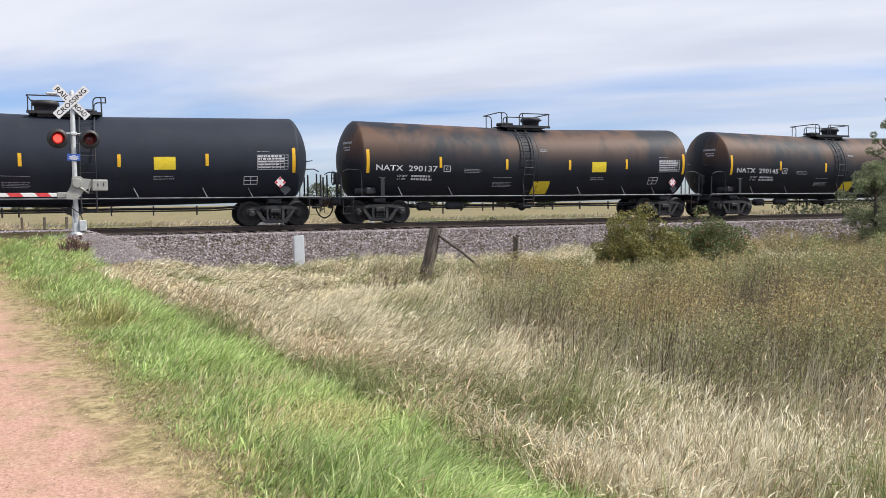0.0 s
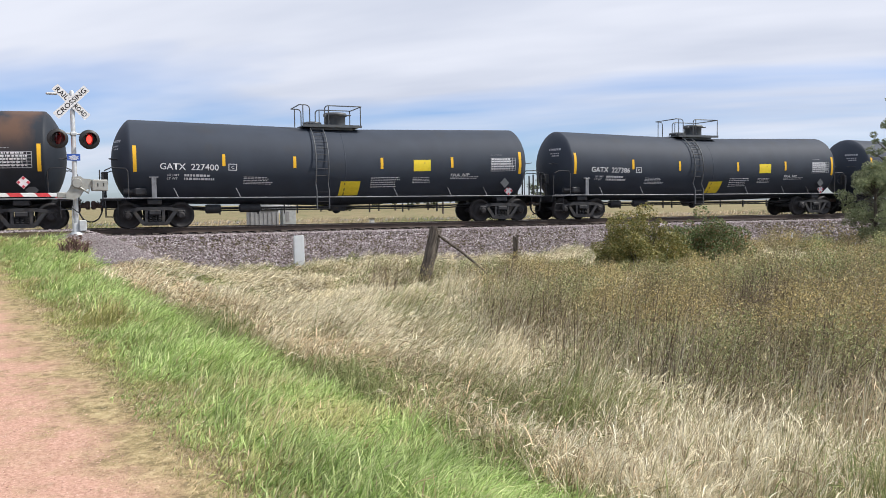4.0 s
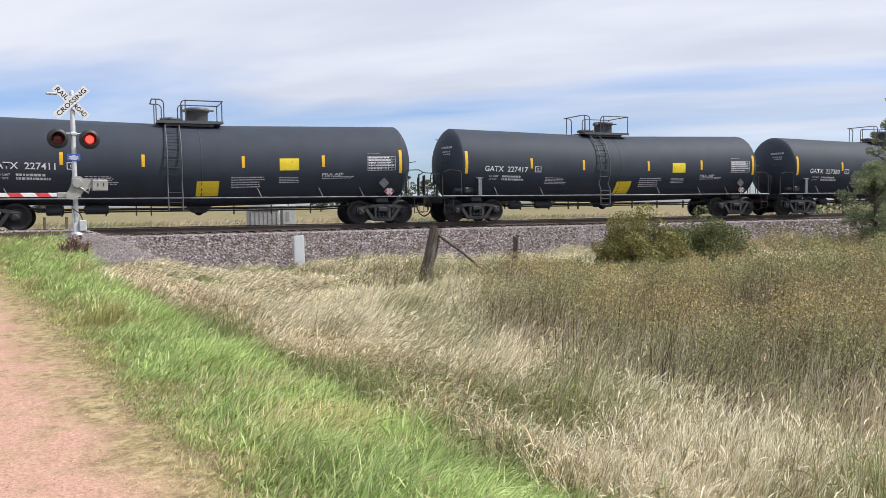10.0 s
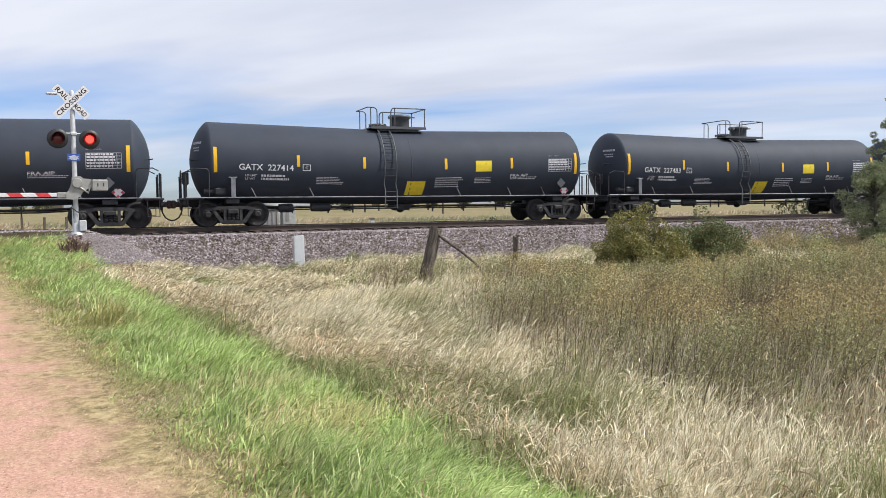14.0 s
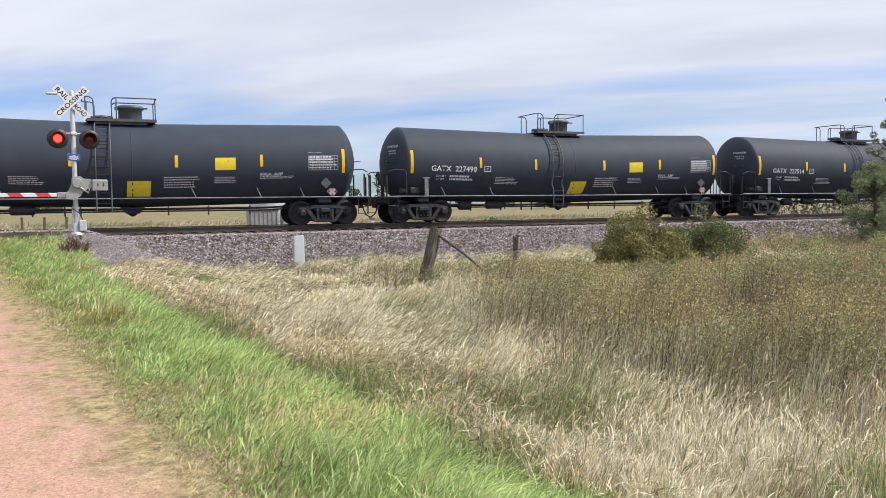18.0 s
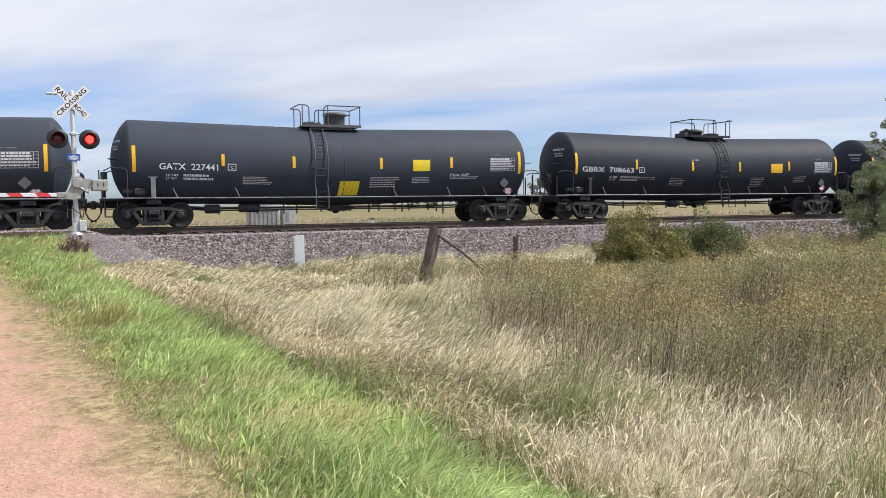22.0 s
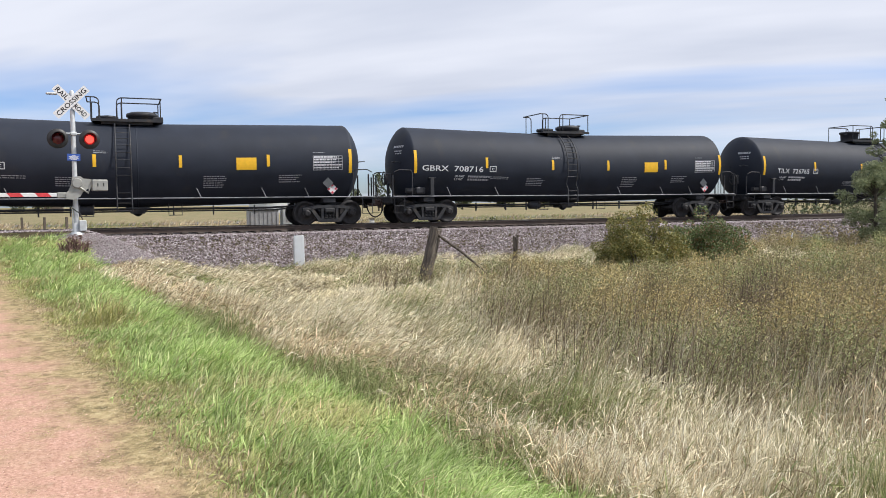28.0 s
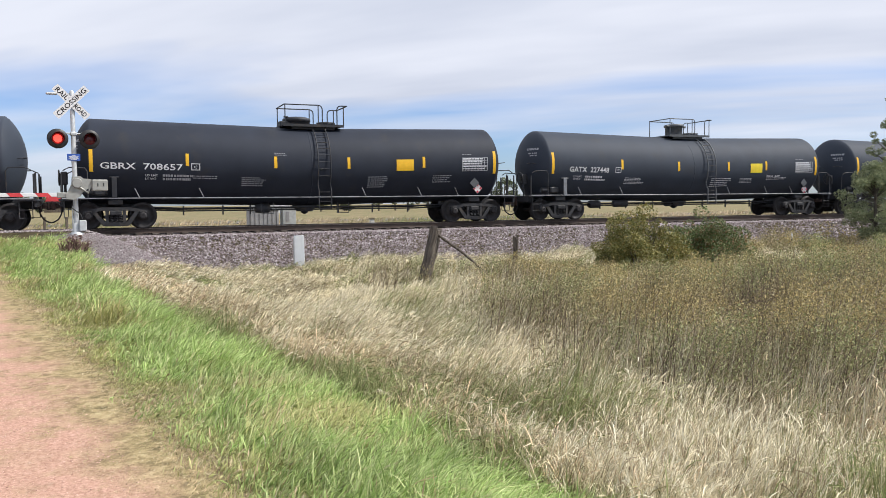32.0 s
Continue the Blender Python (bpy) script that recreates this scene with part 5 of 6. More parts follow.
def verge():
    """Fresh green grass between the trodden edge and the ditch."""
    x, y = fan(11500, 3.3, 27, -12, 34, 1.1)
    s = x - road_edge(y)
    rough = 0.22 * (clumped(x, y, 0.35, 8.0) - 0.5) + RS.normal(0, 0.09, len(x))
    keep = (s > 0.52 + rough) & (s < 1.98 + 0.6 * sstep(-15, -8, y) + rough) & (y < -6.2)
    x, y, s = x[keep], y[keep], s[keep]
    lush = clumped(x, y, 0.34, 2.0)
    tall = (0.11 + 0.30 * lush ** 1.4 + RS.uniform(0, 0.08, len(x))) * (0.30 + 0.70 * sstep(0.5, 1.05, s))
    lean0 = RS.uniform(0.2, 0.75, len(x)) + 0.5 * clumped(x, y, 0.5, 4.4)
    way0 = WIND - 0.2 + 1.6 * (clumped(x, y, 0.45, 5.5) - 0.5) + RS.normal(0, 0.35, len(x))
    dull = clumped(x, y, 0.5, 7.7) + RS.normal(0, 0.10, len(x)) + 0.25 * (1 - sstep(0.45, 0.9, s))
    bx, by, own = tussocks(x, y, 36, 0.075)
    n = len(bx)
    d = np.hypot(bx, by + 31.03)
    h = tall[own] * RS.uniform(0.4, 1.1, n)
    w = RS.uniform(0.003, 0.009, n) * (0.8 + d / 12)
    way = way0[own] + RS.normal(0, 0.85, n)
    pick = RS.uniform(0, 1, n)
    drab = dull[own] > 0.66
    tan = pick < 0.025 + 0.10 * drab
    for sel, m in ((~tan & ~drab, GREEN_GRASS), (~tan & drab, TURF_GRASS), (tan, TAN_GRASS)):
        arched(bx[sel], by[sel], land(bx[sel], by[sel]) - 0.01, h[sel] * 1.15, w[sel], RS.uniform(0.8, 1.55, sel.sum()), lean0[own][sel] * RS.uniform(0.7, 2.7, sel.sum()), way[sel], m, "verge_grass")
    lay_patches("verge_grass", "fresh green windblown grass along the gravel road", "grass")


def trodden_edge():
    """Short dry turf between verge and gravel, wearing out into the road."""
    y = -28.2 + 17.0 * RS.uniform(0, 1, 330000) ** 1.9
    s = RS.uniform(-0.9, 0.72, len(y))
    x = road_edge(y) + s
    patch = 0.70 * clumped(x, y, 0.32, 1.0) + 0.40 * clumped(x, y, 0.11, 3.3) + 0.85 * sstep(-0.40, 0.22, s) - 0.22
    keep = RS.uniform(0.2, 1.0, len(x)) < patch
    x, y, s = x[keep], y[keep], s[keep]
    n = len(x)
    tone = clumped(x, y, 0.28, 6.1) + 0.30 * sstep(0.1, 0.6, s) - 0.12 + RS.normal(0, 0.17, n)
    hue = ((tone < 0.34, TAN_GRASS), ((tone >= 0.34) & (tone < 0.55), DULL_GRASS), (tone >= 0.55, TURF_GRASS))
    for pick, m in hue:
        k = pick.sum()
        blades("dry_verge_grass", x[pick], y[pick], RS.uniform(0.012, 0.046, k) * (0.8 + 0.9 * sstep(0.1, 0.7, s[pick])), RS.uniform(0.003, 0.0075, k) * (0.8 + np.hypot(x[pick], y[pick] + 31) / 16), RS.uniform(0.3, 1.8, k), WIND, m, "short dry trodden grass at the gravel's edge", "grass", 1.3, leaf=True)


def tall_grass():
    """Dry grass on the slope of the ditch: leafy tan fringe by the verge, pale plumed stems behind it."""
    x, y = fan(19000, 3.8, 31, -4, 57, 1.05)
    s = x - road_edge(y)
    rough = 0.5 * (clumped(x, y, 0.4, 8.3) - 0.5)
    toe = -5.3 + 0.5 * np.sin(x * 0.9)
    open_fines = (s < 7.0) & (y > -12.9 + 0.95 * (s - 3.0) + 1.6 * rough)
    keep = (s > 1.95 + rough) & (y < toe) & (RS.uniform(0, 1, len(x)) > 0.86 * weed_zone(x, y)) & ~open_fines
    x, y, s = x[keep], y[keep], s[keep]
    n = len(x)
    back = sstep(-14, -9, y)
    mound = 0.55 * clumped(x, y, 0.42, 0.4) + 0.45 * clumped(x, y, 0.17, 1.9)
    thin = RS.uniform(0, 1, n) < 2.2 * mound - 0.25
    x, y, s, back, mound = x[thin], y[thin], s[thin], back[thin], mound[thin]
    n = len(x)
    inner = sstep(2.3, 3.6, s)
    tall = (0.12 + 0.98 * mound + RS.uniform(0, 0.14, n)) * (0.50 + 0.50 * inner) * (1 - 0.15 * back) * (1 - 0.5 * sstep(-19, -14.5, y) * (1 - sstep(5, 7, s)))
    # low growth before the posts and the marker
    tall *= (1 - 0.65 * np.exp(-((x - 4.9) / 1.0) ** 2 - ((y + 7.6) / 2.6) ** 2)) * (1 - 0.55 * np.exp(-((y + 13.0) / 2.6) ** 2))
    hue = clumped(x, y, 0.55, 0.7) + RS.normal(0, 0.12, n)
    kind = np.where(hue < 0.36 + 0.17 * (1 - sstep(-26.5, -23.0, y)) * (1 - sstep(4.0, 5.0, s)), 2, np.where(hue + 0.16 * inner + 0.24 * sstep(-25.5, -21.5, y) * inner - 0.06 * back > 0.70, 0, 1))
    kind[RS.uniform(0, 1, n) < 0.16] = 3
    lean0 = RS.uniform(0.30, 0.75, n) + 0.55 * clumped(x, y, 0.6, 6.0) * inner
    way0 = WIND + 1.4 * (clumped(x, y, 0.5, 2.2) - 0.5) + RS.normal(0, 0.25, n) + (1 - inner) * RS.normal(0, 0.7, n)
    for code, m in ((0, PALE_GRASS), (1, TAN_GRASS), (2, OLIVE_GRASS), (3, DULL_GRASS)):
        sel = kind == code
        bx, by, own = tussocks(x[sel], y[sel], 15, 0.085)
        k = len(bx)
        d = np.hypot(bx, by + 31.03)
        far = 0.8 + d / 13
        h = tall[sel][own] * RS.uniform(0.55, 1.2, k)
        lean = lean0[sel][own] * RS.uniform(0.5, 1.5, k)
        way = way0[sel][own] + RS.normal(0, 0.25, k)
        arched(bx, by, land(bx, by) - 0.02, h * 1.08, RS.uniform(0.003, 0.0065, k) * far, np.full(k, 1.45), lean * 1.1, way, m, "tall_grass", True)
        # leaves bending over all along the stems
        q = RS.choice(k, int(k * (1.7 if code else 0.8)))
        t = RS.uniform(0.25, 0.95, len(q))
        lx, ly, lz = stem_point(bx[q], by[q], h[q], lean[q], way[q], t)
        arched(lx, ly, lz, RS.uniform(0.06, 0.24, len(q)), RS.uniform(0.0035, 0.0085, len(q)) * far[q], RS.uniform(0.2, 1.3, len(q)), RS.uniform(0.8, 2.9, len(q)), way[q] + RS.normal(0, 0.9, len(q)), m, "tall_grass")
        # loose pale plumes at the stems' heads
        if code in (0, 1):
            q = np.repeat(np.arange(k), 2) if code == 0 else np.nonzero(RS.uniform(0, 1, k) < 0.3)[0]
            lx, ly, lz = stem_point(bx[q], by[q], h[q], lean[q], way[q], RS.uniform(0.78, 0.96, len(q)))
            arched(lx, ly, lz, RS.uniform(0.07, 0.16, len(q)), RS.uniform(0.003, 0.007, len(q)) * np.clip(d[q] / 7, 0.5, 3), 1.15 - lean[q] * 0.7, RS.uniform(0.1, 0.9, len(q)), way[q] + RS.normal(0, 0.3, len(q)), PALE_GRASS, "tall_grass", True)
    # dull green growth low between the tussocks
    few = RS.uniform(0, 1, n) < 0.32
    bx, by, own = tussocks(x[few], y[few], 8, 0.15)
    k = len(bx)
    arched(bx, by, land(bx, by), tall[few][own] * RS.uniform(0.3, 0.7, k), RS.uniform(0.005, 0.010, k) * (0.8 + np.hypot(bx, by + 31) / 13), RS.uniform(0.9, 1.5, k), RS.uniform(0.3, 2.0, k), WIND + RS.normal(0, 0.8, k), OLIVE_GRASS, "tall_grass", True)
    # dark green growth along the foot of the dry grass
    gy = RS.uniform(-28.2, -20.0, 900)
    gx = road_edge(gy) + 1.85 + 0.9 * RS.uniform(0, 1, 900) ** 1.6 * (1 - 0.5 * sstep(-25, -21, gy))
    bx, by, own = tussocks(gx, gy, 13, 0.08)
    k = len(bx)
    arched(bx, by, land(bx, by), RS.uniform(0.16, 0.40, k), RS.uniform(0.004, 0.010, k), RS.uniform(0.9, 1.5, k), RS.uniform(0.3, 1.9, k), WIND + RS.normal(0, 0.9, k), OLIVE_GRASS, "tall_grass", True)
    # pale stems that stand up out of the weeds' front
    px, py = fan(9500, 4.5, 17, 8, 57, 1.0)
    gap = px - road_edge(py) - weed_edge(py)
    ok = (gap > -0.3) & (gap < RS.uniform(0, 1, len(px)) ** 2.2 * 2.6)
    px, py = px[ok], py[ok]
    bx, by, own = tussocks(px, py, 3, 0.08)
    k = len(bx)
    h, lean, way = RS.uniform(0.65, 1.20, k), RS.uniform(0.1, 0.7, k), WIND + RS.normal(0, 0.45, k)
    far = 0.8 + np.hypot(bx, by + 31.03) / 13
    arched(bx, by, land(bx, by), h, RS.uniform(0.003, 0.006, k) * far, np.full(k, 1.45), lean, way, PALE_GRASS, "tall_grass", True)
    for m in (TAN_GRASS, DULL_GRASS):
        k = len(bx) // 3
        q = RS.choice(len(bx), k)
        lx, ly, lz = stem_point(bx[q], by[q], h[q], lean[q], way[q], RS.uniform(0.4, 0.95, k))
        arched(lx, ly, lz, RS.uniform(0.08, 0.24, k), RS.uniform(0.0035, 0.007, k) * far[q], RS.uniform(0.5, 1.3, k), RS.uniform(0.4, 1.7, k), way[q] + RS.normal(0, 0.7, k), m, "tall_grass")
    lay_patches("tall_grass", "tall dry straw-coloured grass bent by wind in the ditch", "grass")


def leaf_cards(cx, cy, cz, size, material, name):
    """Small pointed leaves at the given places, turned at random."""
    n = len(cx)
    a, b = RS.normal(0, 1, (n, 3)), RS.normal(0, 1, (n, 3))
    a /= np.linalg.norm(a, axis=1)[:, None]
    b -= a * (a * b).sum(1)[:, None]
    b /= np.linalg.norm(b, axis=1)[:, None]
    c = np.stack([cx, cy, cz], -1)
    s = size[:, None]
    v = np.stack([c - a * s, c + b * s * 0.42, c + a * s, c - b * s * 0.42], 1)
    return raw_mesh(name, v.reshape(-1, 3), np.arange(4 * n).reshape(n, 4), material)


def loose_leaves(cx, cy, cz, size, material, patch):
    """Small pointed leaves turned at random, gathered for a swaying patch."""
    n = len(cx)
    a, b = RS.normal(0, 1, (n, 3)), RS.normal(0, 1, (n, 3))
    a /= np.linalg.norm(a, axis=1)[:, None]
    b -= a * (a * b).sum(1)[:, None]
    b /= np.linalg.norm(b, axis=1)[:, None]
    c, s = np.stack([cx, cy, cz], -1), size[:, None]
    v = np.stack([c - a * s, c - b * s * 0.30, c + b * s * 0.30, c + a * s], 1)
    PATCHES.setdefault(patch, []).append((v, KITE, material, cx, cy))


def weeds():
    """Tall autumn weeds: bare brown stalks below, leafy and feathery above."""
    x, y = fan(4300, 4.5, 23, 9, 58, 1.0)
    keep = RS.uniform(0, 1, len(x)) < weed_zone(x, y)
    x, y = x[keep], y[keep]
    # a looser brown stand behind the corner post
    px, py = RS.uniform(4.6, 9.6, 110), RS.uniform(-15.0, -8.0, 110)
    # and another between the bushes and the ballast
    qx, qy = RS.uniform(17.8, 29.5, 190), RS.uniform(-11.0, -5.8, 190)
    x, y = np.concatenate([x, px, qx]), np.concatenate([y, py, qy])
    behind = np.arange(len(x)) >= len(x) - 300
    near = 1 - sstep(-26.5, -24.5, y)
    tall = 0.80 + 0.72 * clumped(x, y, 0.42, 3.0) + RS.uniform(0, 0.18, len(x)) - 0.25 * near
    tall *= 1 - 0.46 * sstep(-22, -13, y)
    tall[behind] *= 1.3
    pit = clumped(x, y, 0.3, 5.7) < 0.37
    tall[pit] *= 0.5
    tall *= 0.62 + 0.76 * clumped(x, y, 0.24, 8.8)
    front = (x - road_edge(y) - weed_edge(y) < 0.5 + 1.6 * clumped(x, y, 0.4, 6.6)) & (RS.uniform(0, 1, len(x)) < 0.55)
    bare = front | (clumped(x, y, 0.55, 7.0) < 0.36 + 0.10 * near) | (behind & (RS.uniform(0, 1, len(x)) < 0.4))
    green = clumped(x, y, 0.7, 4.0) + RS.normal(0, 0.08, len(x)) + 0.20 * near
    x, y, own = tussocks(x, y, 9, 0.12)
    n = len(x)
    h = tall[own] * RS.uniform(0.65, 1.1, n)
    lean = RS.uniform(0.05, 0.55, n)
    blades("weed_stalks", x, y, h * 1.03, RS.uniform(0.005, 0.011, n), lean, WIND, STALK, "", "", 0.7, patch="weeds")
    full = ~bare[own]
    x, y, h, lean, green = x[full], y[full], h[full], lean[full], green[own][full]
    n, k = len(x), 34
    t = 0.46 + 0.56 * RS.uniform(0, 1, (n, k)) ** 0.85
    out = lean[:, None] * h[:, None] * t ** 1.8
    puff = 0.020 + 0.55 * (t - 0.38) * (1.08 - t)
    lx = x[:, None] + math.cos(WIND) * out + RS.normal(0, 1, (n, k)) * puff
    ly = y[:, None] + math.sin(WIND) * out + RS.normal(0, 1, (n, k)) * puff
    lz = land(x, y)[:, None] + h[:, None] * (t - 0.25 * lean[:, None] * t ** 2) + RS.normal(0, 0.02, (n, k))
    kind = np.repeat(np.where(green > 0.57, 2, np.where(green > 0.40, 1, 0)), k)
    px, py, pz = lx.ravel(), ly.ravel(), lz.ravel()
    for code, mt in ((0, WEED), (1, WEED_DARK), (2, WEED_GREEN)):
        pick = kind == code
        loose_leaves(px[pick], py[pick], pz[pick], RS.uniform(0.008, 0.022, pick.sum()) * (0.6 + np.hypot(px[pick], py[pick] + 31.03) / 18), mt, "weeds")
    # rank green grass in the wet bottom of the ditch
    gy = RS.uniform(-28.0, -24.6, 260)
    gx = road_edge(gy) + weed_edge(gy) + RS.uniform(0.0, 2.4, 260)
    bx, by, own = tussocks(gx, gy, 12, 0.09)
    k = len(bx)
    arched(bx, by, land(bx, by), RS.uniform(0.35, 0.75, k), RS.uniform(0.006, 0.013, k), RS.uniform(1.0, 1.5, k), RS.uniform(0.3, 1.8, k), WIND + RS.normal(0, 0.9, k), OLIVE_GRASS, "weeds")
    lay_patches("weeds", "tall olive and brown autumn weeds with yellowing leaves", "weeds")


def crown(places, size, leaf, material, name, spread):
    """Leaves scattered in loose clumps round the given places (x, y, z, radius)."""
    xs, ys, zs = [], [], []
    for px, py, pz, pr in places:
        n = max(8, int(leaf * pr * pr))
        d = RS.normal(0, 1, (n, 3))
        d /= np.linalg.norm(d, axis=1)[:, None]
        r = pr * RS.uniform(0.45, 1.05, n) ** 0.6
        xs.append(px + d[:, 0] * r); ys.append(py + d[:, 1] * r); zs.append(pz + d[:, 2] * r * spread)
    x, y, z = np.concatenate(xs), np.concatenate(ys), np.concatenate(zs)
    return leaf_cards(x, y, z, RS.uniform(size * 0.6, size * 1.3, len(x)), material, name)


def bush(x, y, w, d, h, material, label, clumps=120, leaf=3600, size=0.036):
    z = float(land(x, y))
    b = thing("bush", label, "bush", "bushes by the fence", at=pose(x, y, z))
    places = []
    stems = Shape()
    for i in range(clumps):
        a, r = RS.uniform(0, 6.283), math.sqrt(RS.uniform(0, 1))
        px, py = r * math.cos(a) * w / 2, r * math.sin(a) * d / 2
        top = h * (1 - 0.55 * r ** 2.2) * RS.uniform(0.82, 1.05)
        pz = top * RS.uniform(0.35, 0.93)
        places.append((px, py, pz, RS.uniform(0.13, 0.24) * h / 1.6))
        if i % 3 == 0:
            stems.tube([(px * 0.15, py * 0.15, -0.05), (px * 0.6, py * 0.6, pz * 0.6), (px, py, pz)], [0.018, 0.012, 0.005], 5)
    tagged(part("stem_tangle", stems, BARK, b), kind="stuff")
    part("leaves", crown(places, size, leaf, material, "leaves", 0.85), material, b)


def tree(x, y, h, w, material, label, name="tree", clumps=150, leaf=4200, size=0.036, trunk=0.10, low=0.15, thin=1.0):
    z = float(land(x, y))
    t = thing(name, label, "tree", at=pose(x, y, z))
    tr = Shape()
    bend = [(0, 0, -0.2), (RS.normal(0, 0.1), 0, h * 0.3), (RS.normal(0, 0.2), RS.normal(0, 0.1), h * 0.62), (RS.normal(0, 0.2), 0, h * 0.95)]
    tr.tube(bend, [trunk, trunk * 0.8, trunk * 0.5, 0.012], 9)
    places = []
    for i in range(clumps):
        t0 = RS.uniform(low, 0.98)
        rad = w / 2 * (math.sin(math.pi * min(1, (t0 - low) / (1 - low) * 0.88 + 0.10)) ** 0.8) * RS.uniform(0.25, 1.0)
        a = RS.uniform(0, 6.283)
        px, py, pz = rad * math.cos(a), rad * math.sin(a), h * t0
        places.append((px, py, pz, RS.uniform(0.10, 0.22) * w / 2.2 * thin))
        if i % 2 == 0:
            tr.tube([(0, 0, pz * 0.82), (px * 0.55, py * 0.55, pz * 0.93), (px, py, pz)], [0.028 * h / 5, 0.018 * h / 5, 0.006], 5)
    part("trunk", tr, BARK, t)
    part("crown", crown(places, size, leaf, material, "crown", 0.9), material, t)


verge()
trodden_edge()
tall_grass()
weeds()
bush(13.9, -12.3, 3.0, 2.2, 2.2, BUSH_LEAF, "rounded olive bush with yellowing leaves by the fence")
bush(16.5, -11.8, 3.3, 2.2, 2.2, BUSH_DARK, "dark green bush with a few red leaves by the fence")
tree(28.4, -8.1, 3.5, 2.9, TREE_LEAF, "dense dark green young tree among the grass")
tree(30.1, -7.6, 6.7, 2.2, TREE_LEAF, "slender green tree with feathery branches", clumps=150, leaf=4200, size=0.045, thin=0.85)


# ---- beyond the track ----
def far_side():
    n = 100000
    x, y = RS.uniform(-9, 78, n), 4.9 + 27 * RS.uniform(0, 1, n) ** 2.0
    tone = clumped(x, y, 3.0, 1.0) + RS.normal(0, 0.15, n)
    for pick, m, lo, hi, label in ((tone > 0.55, TAN_GRASS, 0.16, 0.55, "dry straw-coloured grass beyond the track"), ((tone <= 0.55) & (tone > 0.40), DULL_GRASS, 0.15, 0.60, "brownish reeds beyond the track"), (tone <= 0.40, OLIVE_GRASS, 0.15, 0.50, "greenish grass beyond the track")):
        k = pick.sum()
        blades("field_grass", x[pick], y[pick], RS.uniform(lo, hi, k), RS.uniform(0.03, 0.06, k), RS.uniform(0.2, 0.9, k), WIND, m, label, "grass", leaf=True)
    # grey posts of a fence beyond the road's end
    for i in range(4):
        post = solid("paddock_post", Shape().box((0, 0, 0.5), (0.14, 0.14, 1.1), 0.02), POST_WOOD, "grey weathered post in the far field", "fence post", "far fence posts")
        post.matrix_basis = on_land(-6.5 + i * 1.25, 24.0, 0, 0, 0, i * 7)


def outlying_grass():
    """The same growth round about, thinner, out of the clip's sight."""
    n = 60000
    x, y = RS.uniform(-30, 70, n), RS.uniform(-60, -5.5, n)
    s = x - road_edge(y)
    az = np.degrees(np.arctan2(x, y + 31.03))
    seen = (az > -11) & (az < 54) & (np.hypot(x, y + 31) < 29)
    keep = ~seen & ((s > 1.5) | (s < -8.5)) & (np.hypot(x, y + 31.03) > 3.5)
    x, y = x[keep], y[keep]
    tone = clumped(x, y, 2.5, 2.0)
    for pick, m, label in ((tone > 0.45, TAN_GRASS, "dry grass round the crossing"), (tone <= 0.45, OLIVE_GRASS, "olive grass round the crossing")):
        k = pick.sum()
        blades("rough_grass", x[pick], y[pick], RS.uniform(0.25, 0.8, k), RS.uniform(0.03, 0.07, k), RS.uniform(0.2, 0.9, k), WIND, m, label, "grass", leaf=True)
    # the green verge and the ditch grass beside and behind the camera's stand
    for low, high, count, m, tall, label in ((0.5, 2.0, 26000, GREEN_GRASS, 0.26, "fresh green grass along the road"), (2.0, 6.5, 30000, TAN_GRASS, 0.6, "tall dry grass of the ditch")):
        y = RS.uniform(-46, -26.5, count)
        s = RS.uniform(low, high, count)
        x = road_edge(y) + s
        d, az = np.hypot(x, y + 31.03), np.degrees(np.arctan2(x, y + 31.03))
        keep = (d > 1.2) & ((az > 58) | ((az > 45) & (d < 3.0)) | (d < 2.4))
        k = keep.sum()
        blades("rough_grass", x[keep], y[keep], tall * RS.uniform(0.4, 1.1, k), RS.uniform(0.008, 0.018, k), RS.uniform(0.2, 0.9, k), WIND, m, label, "grass", 0.8, leaf=True)


outlying_grass()


def far_bushes():
    bush(19.9, 9.6, 2.2, 1.6, 0.95, FAR_LEAF, "low greenish shrub in the dry far field", 40, 300, 0.08)
    bush(54, 20, 5, 3, 2.2, FAR_LEAF, "rounded green shrub in the far field", 50, 60, 0.16)
    bush(60, 22, 6, 3, 2.6, FAR_LEAF, "rounded green shrub in the far field", 50, 60, 0.16)


def red_weed():
    """A rust-brown dock standing near the signal."""
    x, y = RS.normal(-0.95, 0.14, 260), RS.normal(-9.3, 0.14, 260)
    t = thing("dock_plant", "withered rust-brown dock plant near the signal", "weed")
    dock = mat("rust_brown_dock", (0.15, 0.090, 0.072), 0.8, var=0.3, scale=8)
    ob = blades("stalk_tuft", x, y, RS.uniform(0.2, 0.5, 260), RS.uniform(0.015, 0.03, 260), RS.uniform(0.0, 0.5, 260), WIND, dock, "", "", 1.2)
    del ob["kind"]
    ob.parent = t
    keep = RS.choice(260, 200)
    me = leaf_cards(x[keep], y[keep], land(x[keep], y[keep]) + RS.uniform(0.1, 0.5, 200), RS.uniform(0.03, 0.06, 200), dock, "leaves")
    part("leaves", me, dock, t)


red_weed()
far_bushes()


def road_beyond():
    asphalt = mat("worn_asphalt", (0.11, 0.11, 0.115), 0.9, var=0.15, scale=3)
    s = Shape().box((100, 34, -0.63), (2400, 7.0, 0.06))
    solid("road", s, asphalt, "straight grey country road beyond the field", "road", kind="structure")


far_side()
road_beyond()


